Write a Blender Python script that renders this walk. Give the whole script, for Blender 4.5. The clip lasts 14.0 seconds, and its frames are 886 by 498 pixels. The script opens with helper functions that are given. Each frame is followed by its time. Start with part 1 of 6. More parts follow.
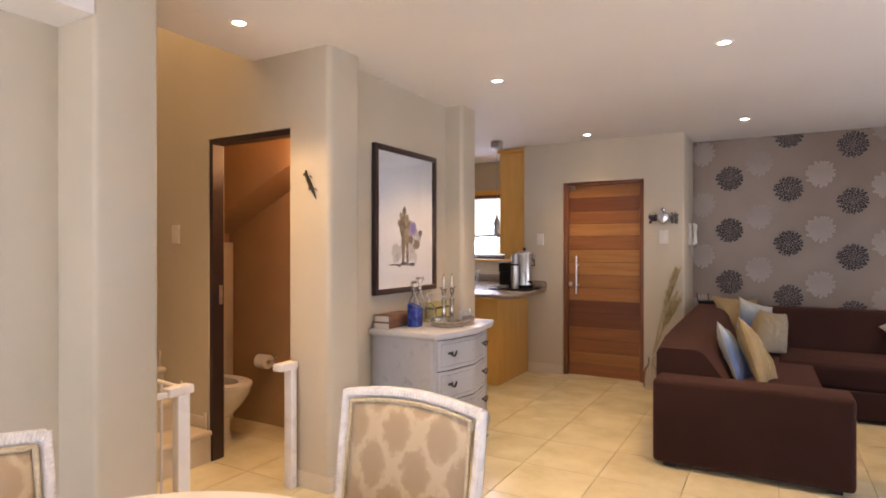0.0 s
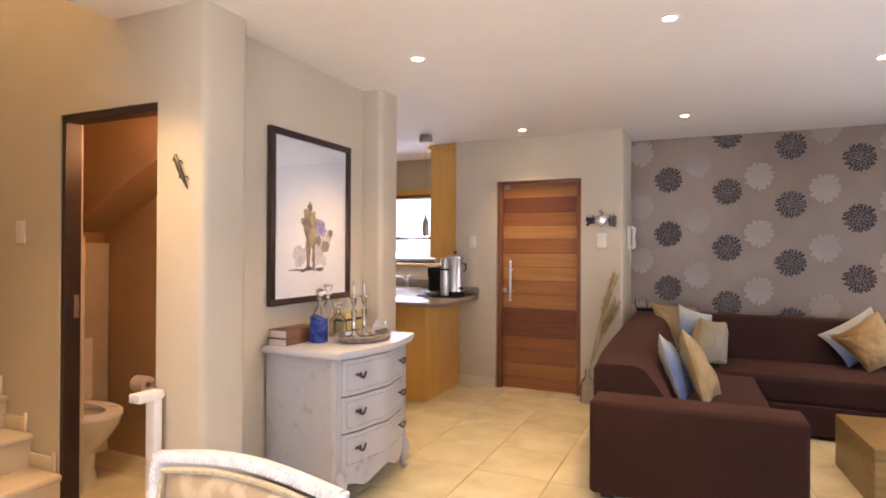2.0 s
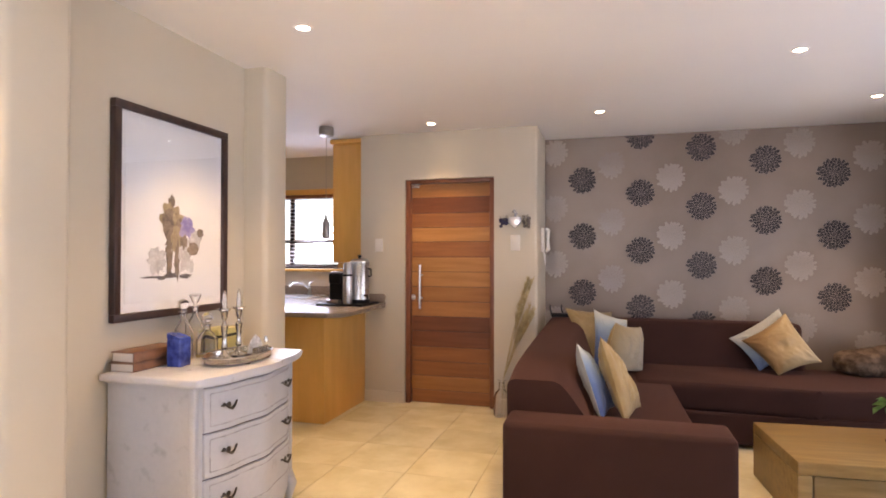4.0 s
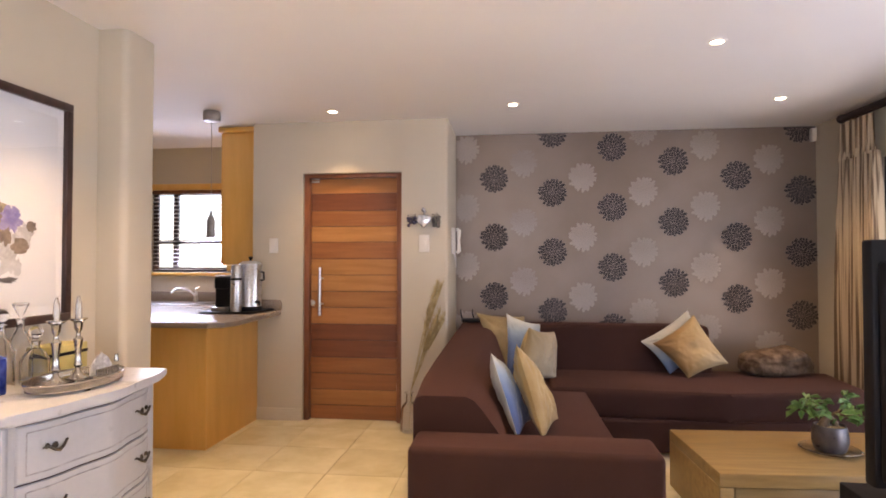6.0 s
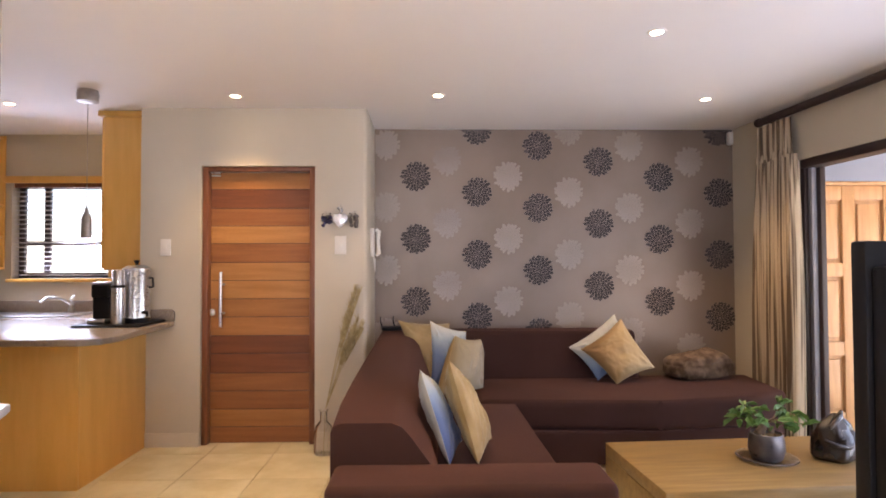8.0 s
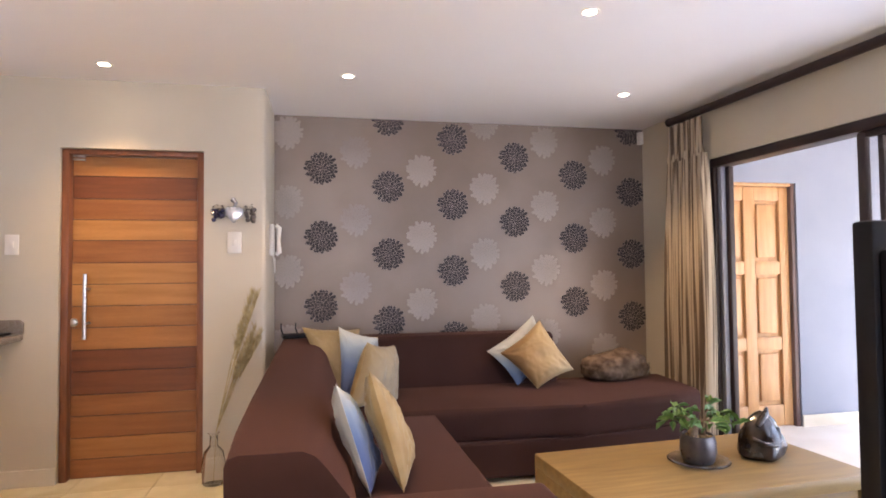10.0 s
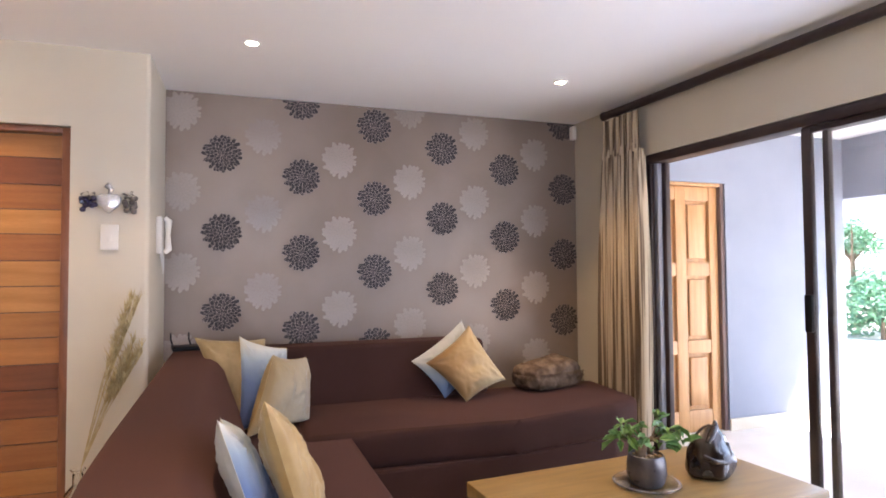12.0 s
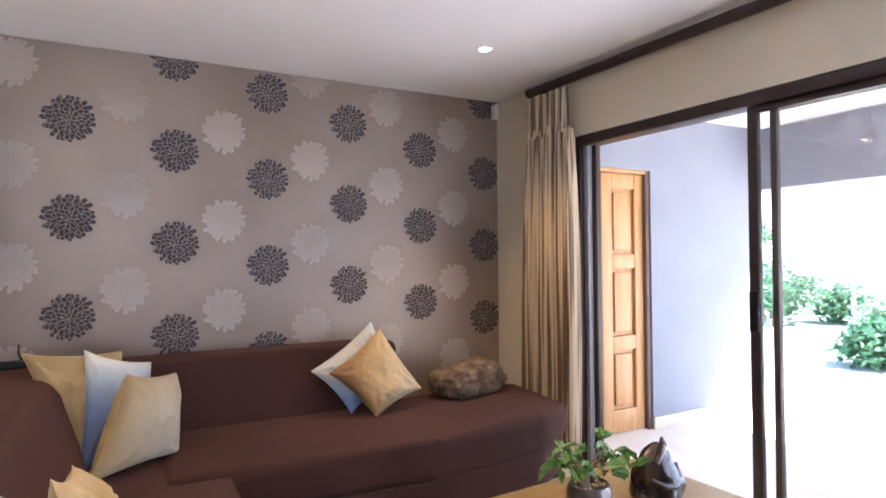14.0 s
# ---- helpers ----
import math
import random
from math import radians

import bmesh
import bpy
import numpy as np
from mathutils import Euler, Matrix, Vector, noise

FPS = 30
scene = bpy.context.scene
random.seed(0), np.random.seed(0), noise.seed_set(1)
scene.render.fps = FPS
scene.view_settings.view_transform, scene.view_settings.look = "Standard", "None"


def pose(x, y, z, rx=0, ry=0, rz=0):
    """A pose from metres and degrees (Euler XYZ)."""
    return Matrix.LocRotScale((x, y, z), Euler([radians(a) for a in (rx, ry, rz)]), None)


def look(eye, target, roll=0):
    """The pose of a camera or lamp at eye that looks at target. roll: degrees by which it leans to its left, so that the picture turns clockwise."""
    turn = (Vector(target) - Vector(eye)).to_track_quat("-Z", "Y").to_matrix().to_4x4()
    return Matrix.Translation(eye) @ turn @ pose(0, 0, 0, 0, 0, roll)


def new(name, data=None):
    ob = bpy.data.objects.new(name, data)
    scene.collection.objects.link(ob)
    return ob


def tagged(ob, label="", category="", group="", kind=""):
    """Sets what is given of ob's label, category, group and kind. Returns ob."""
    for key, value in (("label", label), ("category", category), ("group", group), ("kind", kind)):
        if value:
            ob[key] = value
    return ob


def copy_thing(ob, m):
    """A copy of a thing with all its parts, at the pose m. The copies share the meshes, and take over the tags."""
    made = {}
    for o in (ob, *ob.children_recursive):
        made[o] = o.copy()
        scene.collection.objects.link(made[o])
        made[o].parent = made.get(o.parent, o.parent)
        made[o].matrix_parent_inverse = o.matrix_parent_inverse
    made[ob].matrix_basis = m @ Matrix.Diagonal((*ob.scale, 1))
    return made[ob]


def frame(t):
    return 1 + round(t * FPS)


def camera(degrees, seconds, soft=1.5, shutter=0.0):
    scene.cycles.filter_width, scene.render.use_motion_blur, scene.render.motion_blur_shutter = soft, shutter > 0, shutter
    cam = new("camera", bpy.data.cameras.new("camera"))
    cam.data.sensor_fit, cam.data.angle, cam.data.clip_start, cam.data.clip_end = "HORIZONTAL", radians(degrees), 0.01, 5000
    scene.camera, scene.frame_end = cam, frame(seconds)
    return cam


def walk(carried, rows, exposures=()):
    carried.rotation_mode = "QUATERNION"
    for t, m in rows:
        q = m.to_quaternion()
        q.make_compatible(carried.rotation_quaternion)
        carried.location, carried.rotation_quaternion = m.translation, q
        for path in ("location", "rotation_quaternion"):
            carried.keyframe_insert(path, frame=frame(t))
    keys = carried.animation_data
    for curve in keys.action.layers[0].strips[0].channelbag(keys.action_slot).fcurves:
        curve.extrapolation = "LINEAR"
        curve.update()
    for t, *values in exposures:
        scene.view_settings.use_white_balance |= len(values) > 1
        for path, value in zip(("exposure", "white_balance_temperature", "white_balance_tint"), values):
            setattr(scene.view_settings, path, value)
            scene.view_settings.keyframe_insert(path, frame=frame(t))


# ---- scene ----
cam = camera(74.8, 14.0, soft=1.8)
EXPOSURE = 2.25
PATH = [
    (0, (0.104, -0.062, 1.338), (-0.886, 1.676, 1.334), -0.0),
    (0.5, (0.084, 0.081, 1.336), (-0.875, 1.836, 1.337), 0.0),
    (1, (0.064, 0.23, 1.344), (-0.856, 2.005, 1.345), 0.1),
    (1.5, (0.033, 0.35, 1.341), (-0.835, 2.151, 1.347), 0.2),
    (2, (0.016, 0.467, 1.334), (-0.799, 2.293, 1.343), 0.3),
    (2.5, (-0.016, 0.587, 1.327), (-0.764, 2.442, 1.341), 0.3),
    (3, (-0.022, 0.703, 1.322), (-0.706, 2.582, 1.341), 0.2),
    (5.5, (-0.093, 1.218, 1.305), (-0.417, 3.191, 1.347), -0.0),
    (6, (-0.094, 1.304, 1.295), (-0.342, 3.288, 1.34), -0.0),
    (6.5, (-0.118, 1.382, 1.289), (-0.295, 3.374, 1.338), -0.1),
    (7, (-0.145, 1.462, 1.298), (-0.248, 3.458, 1.348), -0.1),
    (7.5, (-0.149, 1.543, 1.299), (-0.183, 3.542, 1.351), -0.2),
    (8, (-0.173, 1.65, 1.304), (-0.125, 3.649, 1.356), -0.2),
    (10.5, (-0.245, 2.101, 1.258), (0.226, 4.043, 1.331), -0.5),
    (11, (-0.23, 2.202, 1.267), (0.31, 4.126, 1.339), -0.4),
    (11.5, (-0.202, 2.285, 1.26), (0.395, 4.193, 1.331), -0.5),
    (12, (-0.148, 2.412, 1.262), (0.504, 4.302, 1.332), -0.4),
    (12.5, (-0.112, 2.55, 1.273), (0.604, 4.416, 1.34), -0.5),
    (13, (-0.095, 2.676, 1.275), (0.695, 4.512, 1.344), -0.5),
    (13.5, (-0.043, 2.772, 1.275), (0.82, 4.576, 1.33), -0.5),
    (14, (0.05, 2.885, 1.284), (0.979, 4.657, 1.315), -0.5),
]
walk(cam, [(t, look(eye, target, roll)) for t, eye, target, roll in PATH], [(0, EXPOSURE - 0.80, 6700, 19), (2, EXPOSURE - 0.44, 6600, 19), (5.5, EXPOSURE - 0.36, 6600, 20), (7.5, EXPOSURE - 0.26, 6550, 20), (10.5, EXPOSURE + 0.0, 6150, 18), (14, EXPOSURE + 0.06, 5850, 16)])

# ---- world and light ----
world = bpy.data.worlds.new("sky")
scene.world = world
world.use_nodes = True
_n = world.node_tree.nodes
_sky = _n.new("ShaderNodeTexSky")
_sky.sky_type, _sky.sun_disc = "NISHITA", False
SUN = Vector((1.0, -0.85, 1.9)).normalized()
_sky.sun_elevation, _sky.sun_rotation = math.asin(SUN.z), math.atan2(SUN.x, SUN.y)
_n["Background"].inputs["Strength"].default_value = 0.15
world.node_tree.links.new(_sky.outputs[0], _n["Background"].inputs["Color"])


def lamp(name, kind, m, power, colour, **settings):
    data = bpy.data.lights.new(name, kind)
    data.energy, data.color = power, colour
    for key, value in settings.items():
        if key == "angle":
            data.angle = value
        if key == "spot":
            data.spot_size, data.spot_blend = value
        if key == "radius":
            data.shadow_soft_size = value
        if key == "area":
            data.shape, data.size, data.size_y = "RECTANGLE", value[0], value[1]
    ob = new(name, data)
    ob.matrix_world = m
    return ob


lamp("sun", "SUN", look(SUN * 20, (0, 0, 0)), 5.0, (1, 0.95, 0.86), angle=radians(0.6))
WARM = (1.0, 0.67, 0.33)
COOL = (0.66, 0.76, 1.0)
CEIL = 2.447
# the last two are unseen, added to brighten the dining end and the kitchen
DOWNLIGHTS = [(-2.18, 1.92), (-1.485, 3.455), (-0.125, 3.405), (-1.48, 5.575), (-0.11, 5.548), (1.756, 5.617), (0.955, 4.46),
              (-3.13, 5.78), (-0.6, 1.0), (-2.65, 4.65)]
for _x, _y in DOWNLIGHTS:
    # the lamps over the dining end, the near arm of the sofa and the curtain corner are stronger
    _power = 34 if _y < 2 else 42 if _y < 4 and _x > -1 else 27 if _y < 4 or _x > 1.5 else 11 if _x > -1 else 15
    lamp("downlight_beam", "SPOT", look((_x, _y, CEIL - 0.035), (_x, _y, 0)), _power, WARM, spot=(radians(96), 1.0), radius=0.03)
# unseen warm fill added above the stairs, and the lamp inside the small toilet
lamp("stairwell_fill", "POINT", pose(-3.3, 1.9, 4.0), 14, (1.0, 0.72, 0.42), radius=0.12)
lamp("toilet_lamp", "POINT", pose(-2.55, 2.80, 1.98), 6.5, (1.0, 0.50, 0.2), radius=0.05)
# sky light lamps for the glazed openings; the dining one is added fill
# the glazed wall stands a little askew: it turns about the corner with the papered wall
TURN = pose(2.43, 6.54, 0, 0, 0, 3.5) @ pose(-2.43, -6.54, 0)
lamp("glazing_light", "AREA", TURN @ look((2.41, 2.75, 1.1), (-3, 2.75, 0.9)), 15, COOL, area=(3.6, 1.85))
# cool fill for the dining end, set at a window added out of view
lamp("dining_fill_light", "AREA", look((-0.3, -2.45, 1.3), (-0.3, 3, 1.2)), 20, COOL, area=(2.6, 1.8))
lamp("kitchen_window_light", "AREA", look((-3.4, 6.72, 1.6), (-2.2, 4.6, 0.1)), 9, COOL, area=(0.8, 0.8))


# ---- materials ----
def mat(name, a, b=None, scale=6.0, rough=0.5, metal=0.0, bump=0.1, bscale=90.0, stretch=(1, 1, 1), rvar=0.1, sheen=0.0,
        coat=0.0, rand=0.0, detail=4.0, lo=0.35, hi=0.65, spec=0.5, fine=0.08, bdist=0.002):
    """Two colours mixed by a broad noise, a finer mottling, uneven gloss and a fine relief, all in metres."""
    m = bpy.data.materials.new(name)
    m.use_nodes = True
    nt = m.node_tree
    n, link = nt.nodes, nt.links.new
    p = n["Principled BSDF"]
    co = n.new("ShaderNodeTexCoord")
    mp = n.new("ShaderNodeMapping")
    mp.inputs["Scale"].default_value = stretch
    link(co.outputs["Object"], mp.inputs["Vector"])
    vec = mp.outputs["Vector"]
    if rand:
        info = n.new("ShaderNodeObjectInfo")
        add = n.new("ShaderNodeVectorMath")
        mul = n.new("ShaderNodeMath")
        mul.operation = "MULTIPLY"
        mul.inputs[1].default_value = 37.0
        link(info.outputs["Random"], mul.inputs[0])
        link(vec, add.inputs[0])
        link(mul.outputs[0], add.inputs[1])
        vec = add.outputs[0]
    big = n.new("ShaderNodeTexNoise")
    big.inputs["Scale"].default_value, big.inputs["Detail"].default_value = scale, detail
    link(vec, big.inputs["Vector"])
    ramp = n.new("ShaderNodeValToRGB")
    ramp.color_ramp.elements[0].position, ramp.color_ramp.elements[1].position = lo, hi
    ramp.color_ramp.elements[0].color = (*a, 1)
    ramp.color_ramp.elements[1].color = (*(b or a), 1)
    link(big.outputs["Fac"], ramp.inputs["Fac"])
    small = n.new("ShaderNodeTexNoise")
    small.inputs["Scale"].default_value, small.inputs["Detail"].default_value = bscale, 3
    link(vec, small.inputs["Vector"])
    val = n.new("ShaderNodeMapRange")
    val.inputs["To Min"].default_value, val.inputs["To Max"].default_value = 1 - fine, 1 + fine
    link(small.outputs["Fac"], val.inputs["Value"])
    hsv = n.new("ShaderNodeHueSaturation")
    link(ramp.outputs["Color"], hsv.inputs["Color"])
    link(val.outputs["Result"], hsv.inputs["Value"])
    colour = hsv.outputs["Color"]
    if rand:
        r2 = n.new("ShaderNodeMapRange")
        r2.inputs["To Min"].default_value, r2.inputs["To Max"].default_value = 1 - rand, 1 + rand
        link(info.outputs["Random"], r2.inputs["Value"])
        h2 = n.new("ShaderNodeHueSaturation")
        link(colour, h2.inputs["Color"])
        link(r2.outputs["Result"], h2.inputs["Value"])
        colour = h2.outputs["Color"]
    link(colour, p.inputs["Base Color"])
    rr = n.new("ShaderNodeMapRange")
    rr.inputs["To Min"].default_value, rr.inputs["To Max"].default_value = max(0.02, rough - rvar), min(1, rough + rvar)
    link(big.outputs["Fac"], rr.inputs["Value"])
    link(rr.outputs["Result"], p.inputs["Roughness"])
    p.inputs["Metallic"].default_value = metal
    p.inputs["Specular IOR Level"].default_value = spec
    p.inputs["Sheen Weight"].default_value = sheen
    p.inputs["Coat Weight"].default_value = coat
    if bump:
        bp = n.new("ShaderNodeBump")
        bp.inputs["Strength"].default_value, bp.inputs["Distance"].default_value = bump, bdist
        link(small.outputs["Fac"], bp.inputs["Height"])
        link(bp.outputs["Normal"], p.inputs["Normal"])
    return m


def glass(name, colour=(1, 1, 1), rough=0.0, ior=1.45):
    m = bpy.data.materials.new(name)
    m.use_nodes = True
    p = m.node_tree.nodes["Principled BSDF"]
    p.inputs["Base Color"].default_value = (*colour, 1)
    p.inputs["Transmission Weight"].default_value, p.inputs["Roughness"].default_value, p.inputs["IOR"].default_value = 1, rough, ior
    return m


def glow(name, colour, strength):
    m = bpy.data.materials.new(name)
    m.use_nodes = True
    p = m.node_tree.nodes["Principled BSDF"]
    p.inputs["Base Color"].default_value = (*colour, 1)
    p.inputs["Emission Color"].default_value, p.inputs["Emission Strength"].default_value = (*colour, 1), strength
    return m


PAINT = mat("wall_paint", (0.530, 0.469, 0.368), (0.575, 0.512, 0.406), scale=1.2, rough=0.55, bump=0.12, bscale=160, fine=0.015)
CEILING = mat("ceiling_paint", (0.83, 0.805, 0.80), (0.86, 0.84, 0.835), scale=0.8, rough=0.8, bump=0.08, bscale=140, fine=0.01)
WCPAINT = mat("wc_paint", (0.42, 0.275, 0.155), (0.47, 0.315, 0.18), scale=1.5, rough=0.5, bump=0.1, fine=0.02)
TILE = mat("floor_tile", (0.62, 0.548, 0.345), (0.755, 0.690, 0.485), scale=3.4, rough=0.20, bump=0.04, bscale=25, rand=0.05, fine=0.05, detail=8)
GROUT = mat("grout", (0.36, 0.30, 0.20), (0.46, 0.39, 0.27), scale=20, rough=0.9)
SKIRT = mat("skirting_tile", (0.60, 0.53, 0.42), (0.66, 0.59, 0.48), scale=5, rough=0.35, fine=0.04)
DARKWOOD = mat("dark_stained_wood", (0.030, 0.014, 0.011), (0.055, 0.026, 0.019), scale=5, rough=0.38, stretch=(6, 6, 1), fine=0.15)
SOFA = mat("brown_sofa_cloth", (0.033, 0.0150, 0.0125), (0.042, 0.0192, 0.0162), scale=3, rough=0.9, bump=0.35, bscale=420, sheen=0.15, fine=0.14, spec=0.12)
SOFA.node_tree.nodes["Principled BSDF"].inputs["Sheen Tint"].default_value = (0.62, 0.30, 0.22, 1)
DARKFOOT = mat("dark_plastic", (0.012, 0.011, 0.011), (0.02, 0.018, 0.018), scale=20, rough=0.5)
DOORWOODS = [mat("door_board_%s" % k, a, b, scale=3.2, rough=0.42, spec=0.35, stretch=(0.6, 6, 9), bump=0.12, bscale=60, rand=0.07, fine=0.22, detail=7, lo=0.3, hi=0.7)
             for k, a, b in (("pale", (0.36, 0.160, 0.046), (0.47, 0.225, 0.070)), ("light", (0.31, 0.128, 0.037), (0.40, 0.172, 0.052)),
                             ("mid", (0.235, 0.088, 0.029), (0.315, 0.125, 0.040)), ("dark", (0.150, 0.050, 0.021), (0.21, 0.072, 0.029)))]
DOORFRAME = mat("door_frame_wood", (0.16, 0.055, 0.022), (0.24, 0.085, 0.035), scale=5, rough=0.4, stretch=(6, 6, 1), fine=0.15)
YELLOW = mat("yellow_wood_veneer", (0.74, 0.41, 0.095), (0.80, 0.46, 0.125), scale=3, rough=0.36, stretch=(5, 5, 0.7), fine=0.06, bump=0.04)
STONE = mat("granite_worktop", (0.20, 0.155, 0.115), (0.25, 0.205, 0.16), scale=170, rough=0.27, bump=0.0, fine=0.15, detail=2)
CHESTPAINT = mat("distressed_grey_paint", (0.33, 0.325, 0.34), (0.445, 0.445, 0.465), scale=11, rough=0.5, bump=0.2, bscale=45, fine=0.06, lo=0.27, hi=0.40, detail=8)
CHESTTOP = mat("worn_white_paint", (0.28, 0.265, 0.265), (0.53, 0.525, 0.54), scale=14, lo=0.27, hi=0.38, detail=8, rough=0.42, bump=0.25, bscale=40, fine=0.06)
WEAR = mat("worn_dark_edge", (0.22, 0.21, 0.21), (0.45, 0.435, 0.44), scale=22, rough=0.7, fine=0.2)
BRONZE = mat("aged_bronze", (0.06, 0.05, 0.04), (0.14, 0.115, 0.09), scale=60, rough=0.42, metal=0.9)
SILVER = mat("polished_silver", (0.44, 0.40, 0.35), (0.60, 0.56, 0.50), scale=30, rough=0.15, metal=1.0, bump=0.1, bscale=120)
STEEL = mat("brushed_steel", (0.56, 0.55, 0.54), (0.62, 0.61, 0.60), scale=30, rough=0.28, metal=1.0, stretch=(1, 1, 8), bump=0.0, fine=0.0, rvar=0.03)
OAK = mat("oak_table", (0.205, 0.128, 0.044), (0.31, 0.208, 0.083), scale=4.0, spec=0.35, rough=0.42, stretch=(0.7, 7, 7), bump=0.1, bscale=50, fine=0.14, detail=7, lo=0.3, hi=0.7)
WHITE = mat("white_enamel", (0.82, 0.79, 0.77), (0.86, 0.84, 0.82), scale=10, rough=0.3, fine=0.01)
PORCELAIN = mat("porcelain", (0.80, 0.76, 0.70), (0.84, 0.80, 0.74), scale=10, rough=0.1, fine=0.01)
BLACK = mat("black_plastic", (0.005, 0.005, 0.006), (0.008, 0.007, 0.008), scale=15, rough=0.5, spec=0.2)
FRAMEPAINT = mat("dark_bronze_aluminium", (0.024, 0.013, 0.012), (0.036, 0.019, 0.017), scale=8, rough=0.45, fine=0.05)
STACKGREY = mat("grey_aluminium", (0.22, 0.22, 0.26), (0.27, 0.27, 0.31), scale=8, rough=0.45, fine=0.03)
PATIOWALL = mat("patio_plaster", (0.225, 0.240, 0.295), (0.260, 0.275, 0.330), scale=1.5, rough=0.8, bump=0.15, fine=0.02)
PAVING = mat("pale_paving", (0.72, 0.68, 0.62), (0.80, 0.77, 0.72), scale=3, rough=0.7, fine=0.05)
JAMB = mat("dark_door_jamb", (0.10, 0.062, 0.055), (0.15, 0.095, 0.085), scale=5, rough=0.5, stretch=(6, 6, 1), fine=0.12)
PALEWOOD = mat("pale_pine", (0.48, 0.25, 0.10), (0.57, 0.32, 0.14), scale=4, rough=0.4, stretch=(8, 8, 0.8), fine=0.1, bump=0.05)
CLEAR = glass("clear_glass")
LIGHTGLOW = glow("lamp_glow", (1.0, 0.80, 0.52), 14)


# ---- builders ----
def finish(bm, name, material, smooth=False):
    bmesh.ops.recalc_face_normals(bm, faces=bm.faces[:])
    me = bpy.data.meshes.new(name)
    bm.to_mesh(me)
    bm.free()
    me.materials.append(material)
    if smooth:
        me.polygons.foreach_set("use_smooth", [True] * len(me.polygons))
        me.set_sharp_from_angle(angle=radians(38))
    return me


def part(name, bm, material, parent=None, label="", smooth=True, m=None):
    ob = new(name, finish(bm, name, material, smooth))
    if parent:
        ob.parent = parent
    if m is not None:
        ob.matrix_basis = m
    return tagged(ob, label)


def thing(name, m, label, category, group=""):
    ob = new(name)
    ob.empty_display_size = 0.1
    ob.matrix_basis = m
    return tagged(ob, label, category, group)


def single(name, bm, material, label, category, m=None, group="", smooth=True):
    ob = part(name, bm, material, None, "", smooth, m)
    return tagged(ob, label, category, group)


def structure(name, bm, material, label="", smooth=False):
    ob = part(name, bm, material, None, label, smooth)
    return tagged(ob, kind="structure")


def box(x0, x1, y0, y1, z0, z1, bevel=0.0, seg=2, bm=None):
    into = bm or bmesh.new()
    b = bmesh.new()
    bmesh.ops.create_cube(b, size=1)
    for v in b.verts:
        v.co = Vector(((x0 + x1) / 2 + v.co.x * (x1 - x0), (y0 + y1) / 2 + v.co.y * (y1 - y0), (z0 + z1) / 2 + v.co.z * (z1 - z0)))
    if bevel:
        bmesh.ops.bevel(b, geom=b.edges[:], offset=bevel, segments=seg, affect="EDGES", profile=0.5)
    return merge(into, b)


def merge(into, b, m=None):
    if m is not None:
        b.transform(m)
    me = bpy.data.meshes.new("tmp")
    b.to_mesh(me)
    b.free()
    into.from_mesh(me)
    bpy.data.meshes.remove(me)
    return into


def prism(points, z0, z1, bevel=0.0, seg=3, axis="z", bm=None, upright=None):
    """A closed outline drawn out from z0 to z1; axis x or y turns the drawing direction."""
    into = bm or bmesh.new()
    b = bmesh.new()
    put = {"z": lambda p, q, r: (p, q, r), "y": lambda p, q, r: (p, r, q), "x": lambda p, q, r: (r, p, q)}[axis]
    low = [b.verts.new(put(p, q, z0)) for p, q in points]
    high = [b.verts.new(put(p, q, z1)) for p, q in points]
    b.faces.new(low[::-1])
    b.faces.new(high)
    k = len(points)
    for i in range(k):
        b.faces.new((low[i], low[(i + 1) % k], high[(i + 1) % k], high[i]))
    if bevel:
        edges = b.edges[:] if upright is None else [e for e in b.edges if upright(e)]
        bmesh.ops.bevel(b, geom=edges, offset=bevel, segments=seg, affect="EDGES", profile=0.5)
    return merge(into, b)


def lathe(profile, seg=24, bm=None, m=None):
    """A turned body from (radius, height) pairs about the z axis."""
    into = bm or bmesh.new()
    b = bmesh.new()
    rings = []
    for r, z in profile:
        if r < 1e-5:
            rings.append([b.verts.new((0, 0, z))])
        else:
            rings.append([b.verts.new((r * math.cos(2 * math.pi * i / seg), r * math.sin(2 * math.pi * i / seg), z)) for i in range(seg)])
    for p, q in zip(rings, rings[1:]):
        for i in range(seg):
            j = (i + 1) % seg
            if len(p) == 1 and len(q) > 1:
                b.faces.new((p[0], q[i], q[j]))
            elif len(q) == 1 and len(p) > 1:
                b.faces.new((p[i], p[j], q[0]))
            elif len(p) > 1:
                b.faces.new((p[i], p[j], q[j], q[i]))
    return merge(into, b, m)


def tube(points, radius, seg=8, bm=None, closed=False):
    """A round bar along points; radius may be one number or one for each point."""
    into = bm or bmesh.new()
    b = bmesh.new()
    pts = [Vector(p) for p in points]
    rad = radius if isinstance(radius, (list, tuple)) else [radius] * len(pts)
    rings = []
    side = None
    for i, p in enumerate(pts):
        t = (pts[min(i + 1, len(pts) - 1)] - pts[max(i - 1, 0)]).normalized()
        if side is None:
            side = t.orthogonal().normalized()
        side = (side - t * side.dot(t)).normalized()
        up = t.cross(side)
        rings.append([b.verts.new(p + rad[i] * (math.cos(2 * math.pi * k / seg) * side + math.sin(2 * math.pi * k / seg) * up)) for k in range(seg)])
    for r, q in zip(rings, rings[1:]):
        for k in range(seg):
            b.faces.new((r[k], r[(k + 1) % seg], q[(k + 1) % seg], q[k]))
    if closed:
        for k in range(seg):
            b.faces.new((rings[-1][k], rings[-1][(k + 1) % seg], rings[0][(k + 1) % seg], rings[0][k]))
    else:
        b.faces.new(rings[0][::-1])
        b.faces.new(rings[-1])
    return merge(into, b)


